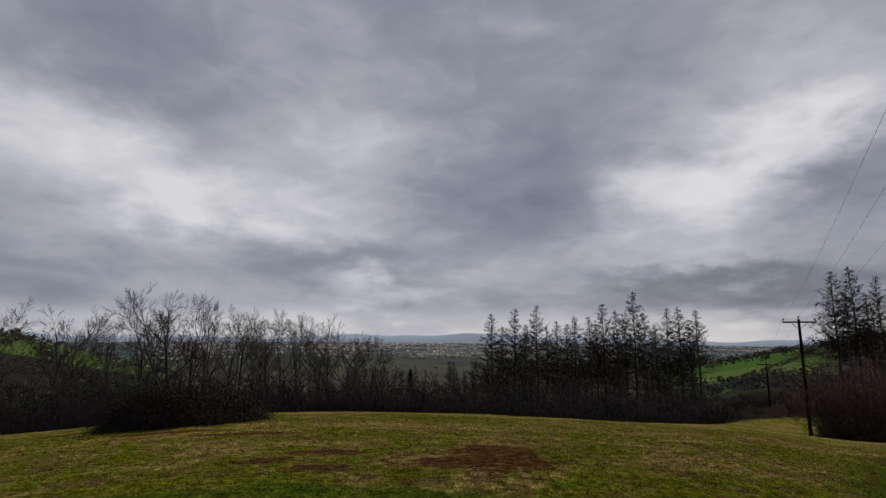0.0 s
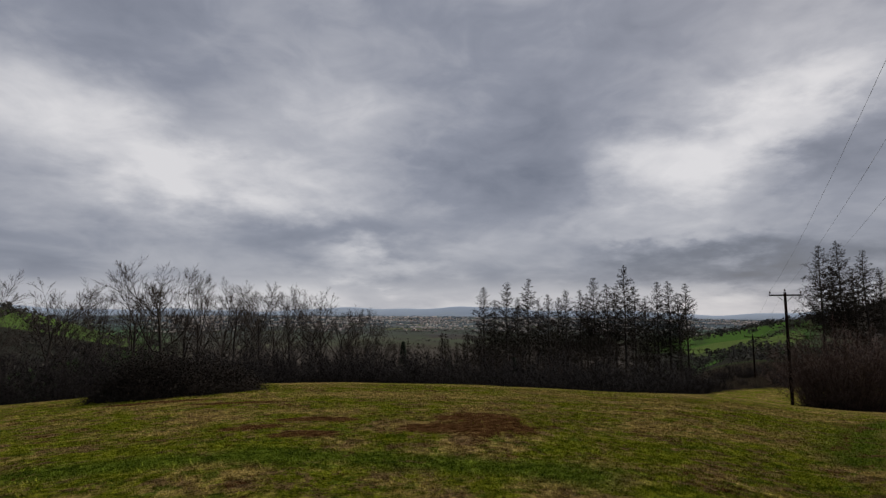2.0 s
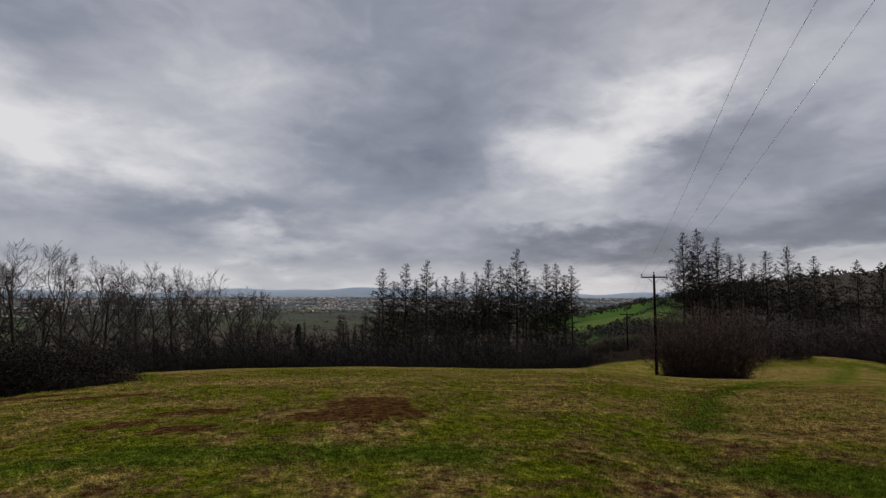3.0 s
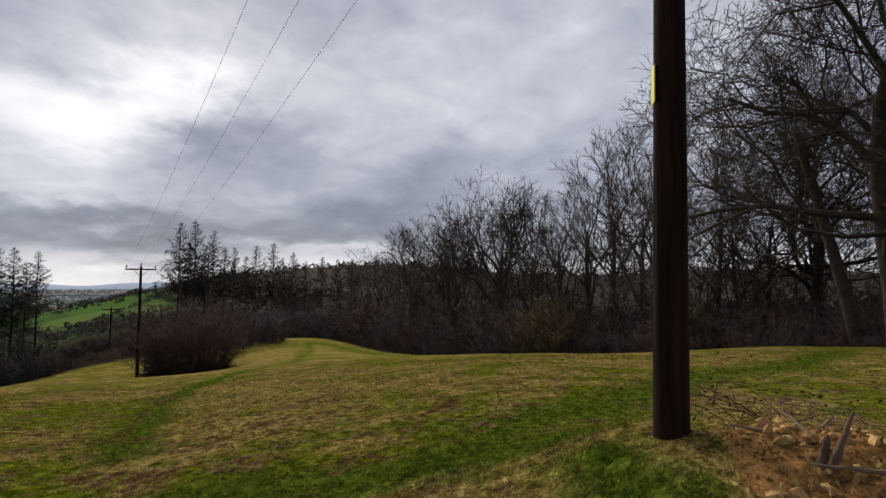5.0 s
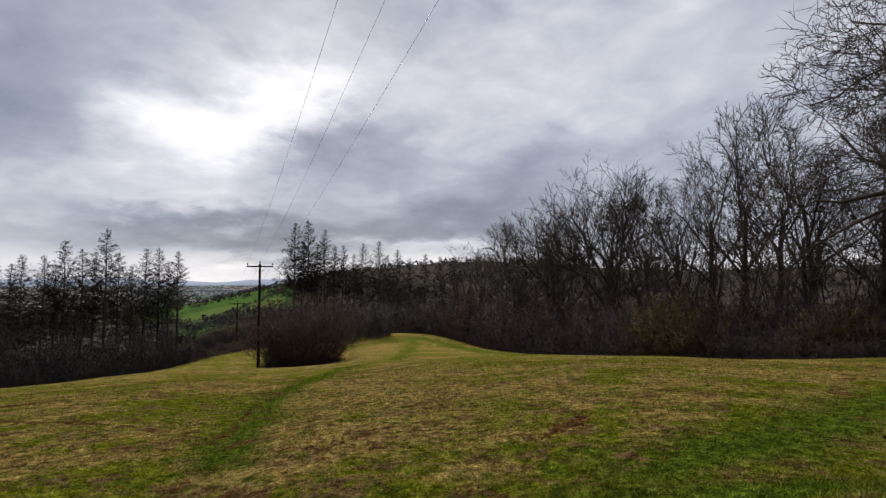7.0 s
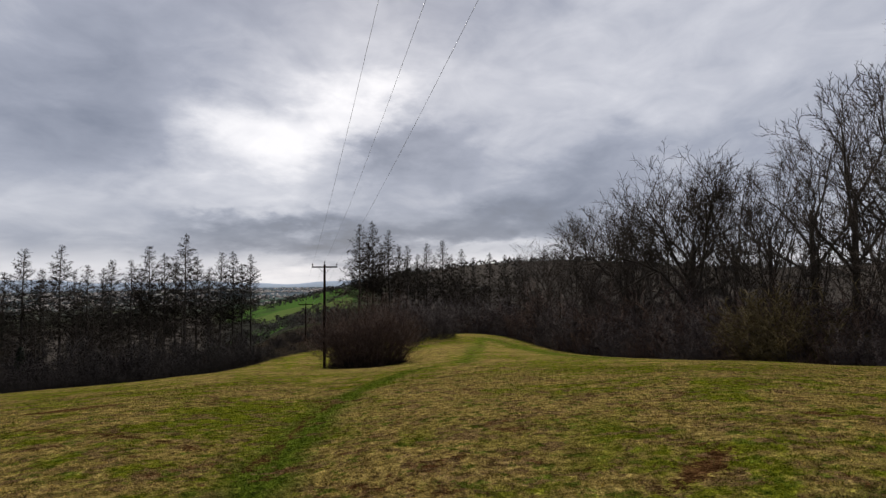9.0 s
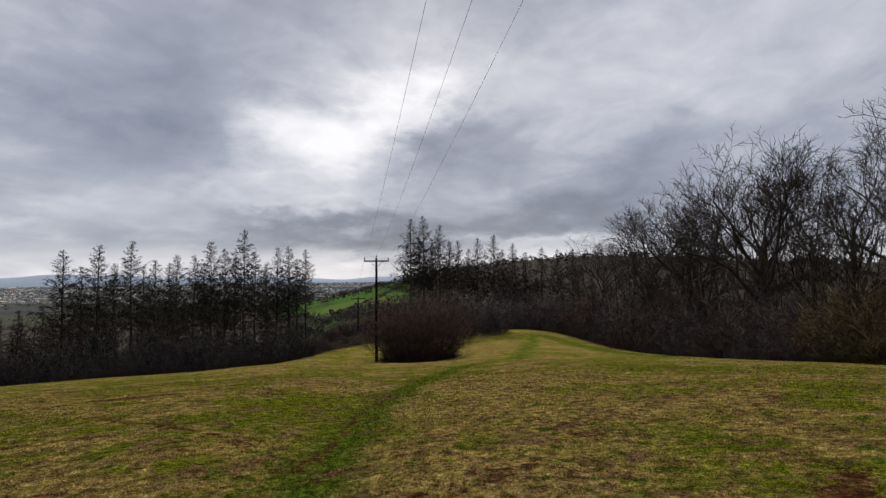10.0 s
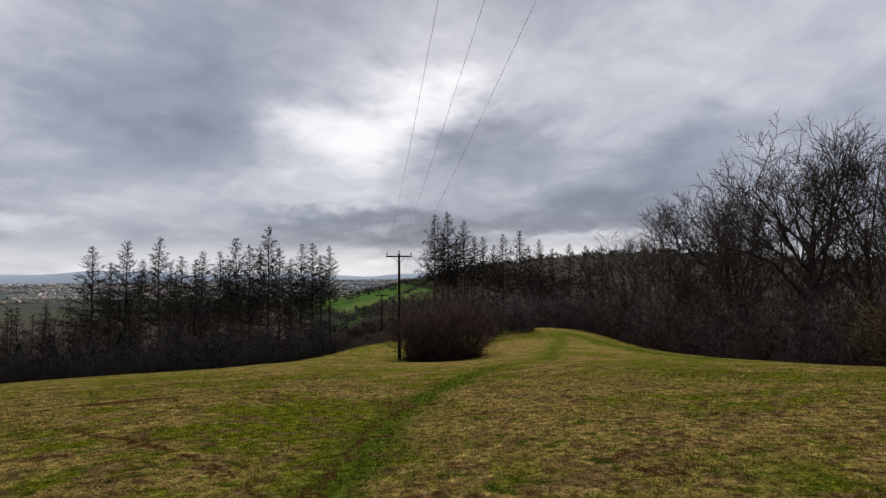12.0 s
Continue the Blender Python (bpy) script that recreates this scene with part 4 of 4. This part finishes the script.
def spoil_heap():
    n = 120
    gx, gy = np.meshgrid(np.linspace(-1.3, 1.3, n), np.linspace(-1.7, 1.7, n))
    z = land(HEAP_X + gx, HEAP_Y + gy) + heap_height(gx, gy)
    base = float(land(HEAP_X, HEAP_Y))
    m = bpy.data.meshes.new("soil")
    f = [(j * n + i, j * n + i + 1, (j + 1) * n + i + 1, (j + 1) * n + i) for j in range(n - 1) for i in range(n - 1)]
    m.from_pydata(np.stack((gx, gy, z - base), -1).reshape(-1, 3).tolist(), [], f)
    m.polygons.foreach_set("use_smooth", [True] * len(m.polygons))
    soil_mat = rough_material("dug_soil", (0.040, 0.018, 0.006), (0.48, 0.25, 0.080), 34, 0.95, 1.0, 0.05)
    heap = new("spoil_heap")
    heap.matrix_basis = Matrix.Translation((HEAP_X, HEAP_Y, base))
    part("soil", m, soil_mat, heap)
    kinds = [rock(400 + i, 0.5 + 0.1 * i) for i in range(5)]
    r = np.random.default_rng(41)
    for i in range(295):
        a, q = r.uniform(0, 6.28), r.uniform(0, 1.12) ** 0.6
        x, y = 0.9 * q * math.cos(a), 1.2 * q * math.sin(a)
        size = 0.018 + 0.066 * r.random() ** 2.2
        zz = float(land(HEAP_X + x, HEAP_Y + y)) - base + float(heap_height(x, y))
        ob = part("stone", kinds[i % 5], None, heap)
        ob.matrix_basis = pose(x, y, zz + size * 0.22, *r.uniform(-25, 25, 2), r.uniform(0, 360)) @ Matrix.Diagonal((size, size, size, 1))
    crumbs = Tubes()
    for _ in range(3600):
        a, q = r.uniform(0, 6.28), r.uniform(0, 1.2) ** 0.6
        x, y = 0.9 * q * math.cos(a), 1.2 * q * math.sin(a)
        c = np.array((x, y, float(land(HEAP_X + x, HEAP_Y + y)) - base + float(heap_height(x, y)) + 0.002))
        e = 0.008 + 0.020 * r.random() ** 2
        o = len(crumbs.v)
        crumbs.v.extend((c + r.normal(0, 0.8, 3) * e).tolist() for _ in range(4))
        crumbs.f.extend(((o, o + 1, o + 2), (o, o + 2, o + 3), (o, o + 3, o + 1), (o + 1, o + 3, o + 2)))
    grit = part("grit", crumbs.mesh("grit", False), rough_material("grit", (0.10, 0.05, 0.016), (0.36, 0.22, 0.085), 3, 0.95, 0, 0, 0.6), heap)
    grit["kind"] = "stuff"
    return tagged(heap, "heap of freshly dug orange soil and limestone rubble on the grass", "soil heap")


spoil_heap()


def on_heap(x, y):
    return float(land(x, y)) + max(0.0, float(heap_height(x - HEAP_X, y - HEAP_Y)))


STUMP = rough_material("old_wood", (0.035, 0.023, 0.015), (0.17, 0.115, 0.075), 34, 0.95, 1.0, 0.012, 0, (1, 1, 0.10))


def dead_branch(name, seed, x, y, length, rad, lean, turn, label):
    """A weathered piece of wood with a broken end, standing or lying in the heap."""
    r = np.random.default_rng(seed)
    t = Tubes()
    n = 9
    pts = [np.array((0.22 * rad * r.normal(), 0.22 * rad * r.normal(), length * i / n)) for i in range(n + 1)]
    t.add(pts, [rad * (1.35 - 0.75 * i / n) * r.uniform(0.85, 1.15) for i in range(n)] + [0.1 * rad], 9)
    for v in t.v:
        grain = 1 + 0.22 * math.sin(5 * math.atan2(v[1], v[0]) + seed)
        v[0], v[1] = v[0] * grain, v[1] * grain * 0.8
    ob = part(name, t.mesh(name), STUMP if rad > 0.025 else DRYWOOD)
    ob.matrix_basis = Matrix.Translation((x, y, on_heap(x, y) - 0.04)) @ pose(0, 0, 0, lean, 0, turn)
    return tagged(ob, label, "branch")


dead_branch("broken_branch", 1, 6.04, -2.10, 0.46, 0.023, 17, 0, "weathered broken branch sticking out of the soil heap")
dead_branch("split_log", 2, 6.04, -2.05, 0.26, 0.030, 9, 0, "short split log standing in the soil heap")
for i in range(22):
    r = np.random.default_rng(60 + i)
    dead_branch("fallen_stick", 70 + i, 6.35 + r.normal(0, 0.3), -2.75 + r.normal(0, 0.3), r.uniform(0.4, 1.1), r.uniform(0.008, 0.022), r.uniform(80, 94), r.uniform(0, 360), "dry fallen stick lying on the soil heap")
for i, (x, y, h) in enumerate(((7.5, -1.55, 0.50), (7.9, -1.9, 0.42), (7.8, -2.5, 0.36), (7.7, -3.0, 0.40), (7.2, -1.35, 0.25), (7.6, -2.2, 0.30))):
    b = bramble_patch("bramble_shoot", 500 + i, 0.8, 0.6, h, 9, DRYWOOD if i % 2 else BRAMBLE, "thin withered bramble shoots at the edge of the soil heap", 0.3, 4, 0.35)
    b.matrix_basis = Matrix.Translation((x, y, float(land(x, y)))) @ pose(0, 0, 0, 0, 0, 50 * i)

# ---- dark evergreens and olive scrub in the belts ----
def evergreen(seed, height, label):
    r = np.random.default_rng(seed)
    t, leaf = Tubes(), Tubes()
    t.add([(0, 0, -0.3), (0, 0, height * 0.5), (0, 0, height * 0.97)], [0.16, 0.10, 0.02], 7)
    for _ in range(900):
        f = r.random() ** 0.8
        a, q = r.uniform(0, 6.28), (1 - f) * height * 0.22 * math.sqrt(r.uniform(0.1, 1))
        c = np.array((q * math.cos(a), q * math.sin(a), height * (0.06 + 0.94 * f)))
        leaf.twig(c, c + np.array((math.cos(a), math.sin(a), -0.25)) * r.uniform(0.25, 0.6), 0.07)
    tree = new("spruce_tree")
    part("trunk", t.mesh("trunk"), BARK, tree)
    part("crown", leaf.mesh("crown"), EVERGREEN, tree)
    return tagged(tree, label, "tree")


place([evergreen(5, 9, "small dark green spruce among the bare trees")], [(*at(-4.6, 64), 0.66), (*at(0.4, 84), 0.7), (*at(7.6, 80), 0.7)], "spruces in the belt", rng)
olive = shrub("willow_shrub", 305, 6.5, 4.5, 60, OLIVE, "olive-tinged leafless willow shrub in the thicket", 1.4)
place([olive], [(*at(77, 44), 0.95), (*at(74.6, 46), 0.8), (*at(88, 42), 0.7)], "willow shrubs in the thicket", rng)


# ---- grass of the meadow ----
def grass_material():
    m, nt, b = material("grass_blade", 0.95, 0.0)
    attr = []
    for name in ("lush", "soil", "straw"):
        a = nt.nodes.new("ShaderNodeAttribute")
        a.attribute_name = name
        attr.append(a.outputs["Fac"])
    col, _, _ = grass_colours(nt, attr[0], attr[1], attr[2])
    g = nt.nodes.new("ShaderNodeNewGeometry")
    tone = ramp_of(nt, g.outputs["Random Per Island"], ((0.0, (0.45, 0.5, 0.40)), (0.55, (1.1, 1.12, 0.9)), (1.0, (1.75, 1.6, 1.25))))
    nt.links.new(mixed(nt, 1.0, col, tone, "MULTIPLY"), b.inputs["Base Color"])
    return m


def grass():
    r = np.random.default_rng(77)
    n = 420000
    # denser close to the walked line and thinning out with distance
    line = np.array(((0.3, -1.3), (1.8, -1.4), (3.0, -0.2), (5.6, 3.0)))
    k = r.uniform(0, 3, n)
    i = np.minimum(k.astype(int), 2)
    foot = line[i] + (line[i + 1] - line[i]) * (k - i)[:, None]
    d = 2.2 + 23 * r.random(n) ** 1.7
    a = np.radians(r.uniform(-52, 122, n))
    x, y = foot[:, 0] + d * np.sin(a), foot[:, 1] + d * np.cos(a)
    # tufts
    tuft = r.random(n) < 0.5
    x = np.where(tuft, np.round(x / 0.31) * 0.31 + 0.12 * np.sin(y * 7) + r.normal(0, 0.045, n), x)
    y = np.where(tuft, np.round(y / 0.27) * 0.27 + 0.12 * np.sin(x * 9) + r.normal(0, 0.045, n), y)
    wood, lush, soil = ground_masks(x, y)
    keep = (r.random(n) > soil * 0.97) & (wood < 0.5) & (np.hypot(x - 6.6, y + 1.10) > 0.19) & (np.hypot((x - HEAP_X) / 0.85, (y - HEAP_Y) / 1.15) > 0.95)
    x, y, d, lush, soil = x[keep], y[keep], d[keep], lush[keep], soil[keep]
    n = len(x)
    patch = 0.75 + 0.45 * waves(x, y, 2.4, 6)
    h = r.uniform(0.014, 0.042, n) * patch * (1 + 0.4 * lush) + 0.008
    tall = r.random(n) < 0.012
    h = np.where(tall, h * 1.9, h)
    # a rank tuft at the foot of the pole
    h = h * (1 + 1.6 * np.exp(-(((x - 6.3) / 0.35) ** 2 + ((y + 0.7) / 0.35) ** 2)))
    w = (0.0022 + 0.00050 * d) * r.uniform(0.7, 1.3, n)
    t = r.uniform(0, 2 * np.pi, n)
    lean = r.normal(0, 0.75, (n, 2)) * h[:, None]
    z = land(x, y) - 0.006
    v = np.empty((n, 3, 3))
    v[:, 0] = np.stack((x - w * np.cos(t), y - w * np.sin(t), z), 1)
    v[:, 1] = np.stack((x + w * np.cos(t), y + w * np.sin(t), z), 1)
    v[:, 2] = np.stack((x + lean[:, 0], y + lean[:, 1], z + h), 1)
    m = bpy.data.meshes.new("meadow_grass")
    m.vertices.add(3 * n)
    m.vertices.foreach_set("co", v.reshape(-1))
    m.loops.add(3 * n)
    m.loops.foreach_set("vertex_index", np.arange(3 * n))
    m.polygons.add(n)
    m.polygons.foreach_set("loop_start", np.arange(0, 3 * n, 3))
    m.update()
    for name, val in (("lush", lush), ("soil", soil * 0), ("straw", straw_mask(x, y))):
        add_mask(m, name, np.repeat(val, 3))
    m.materials.append(grass_material())
    tagged(new("meadow_grass", m), "short tufted winter grass, part green and part straw", "grass", kind="stuff")


grass()
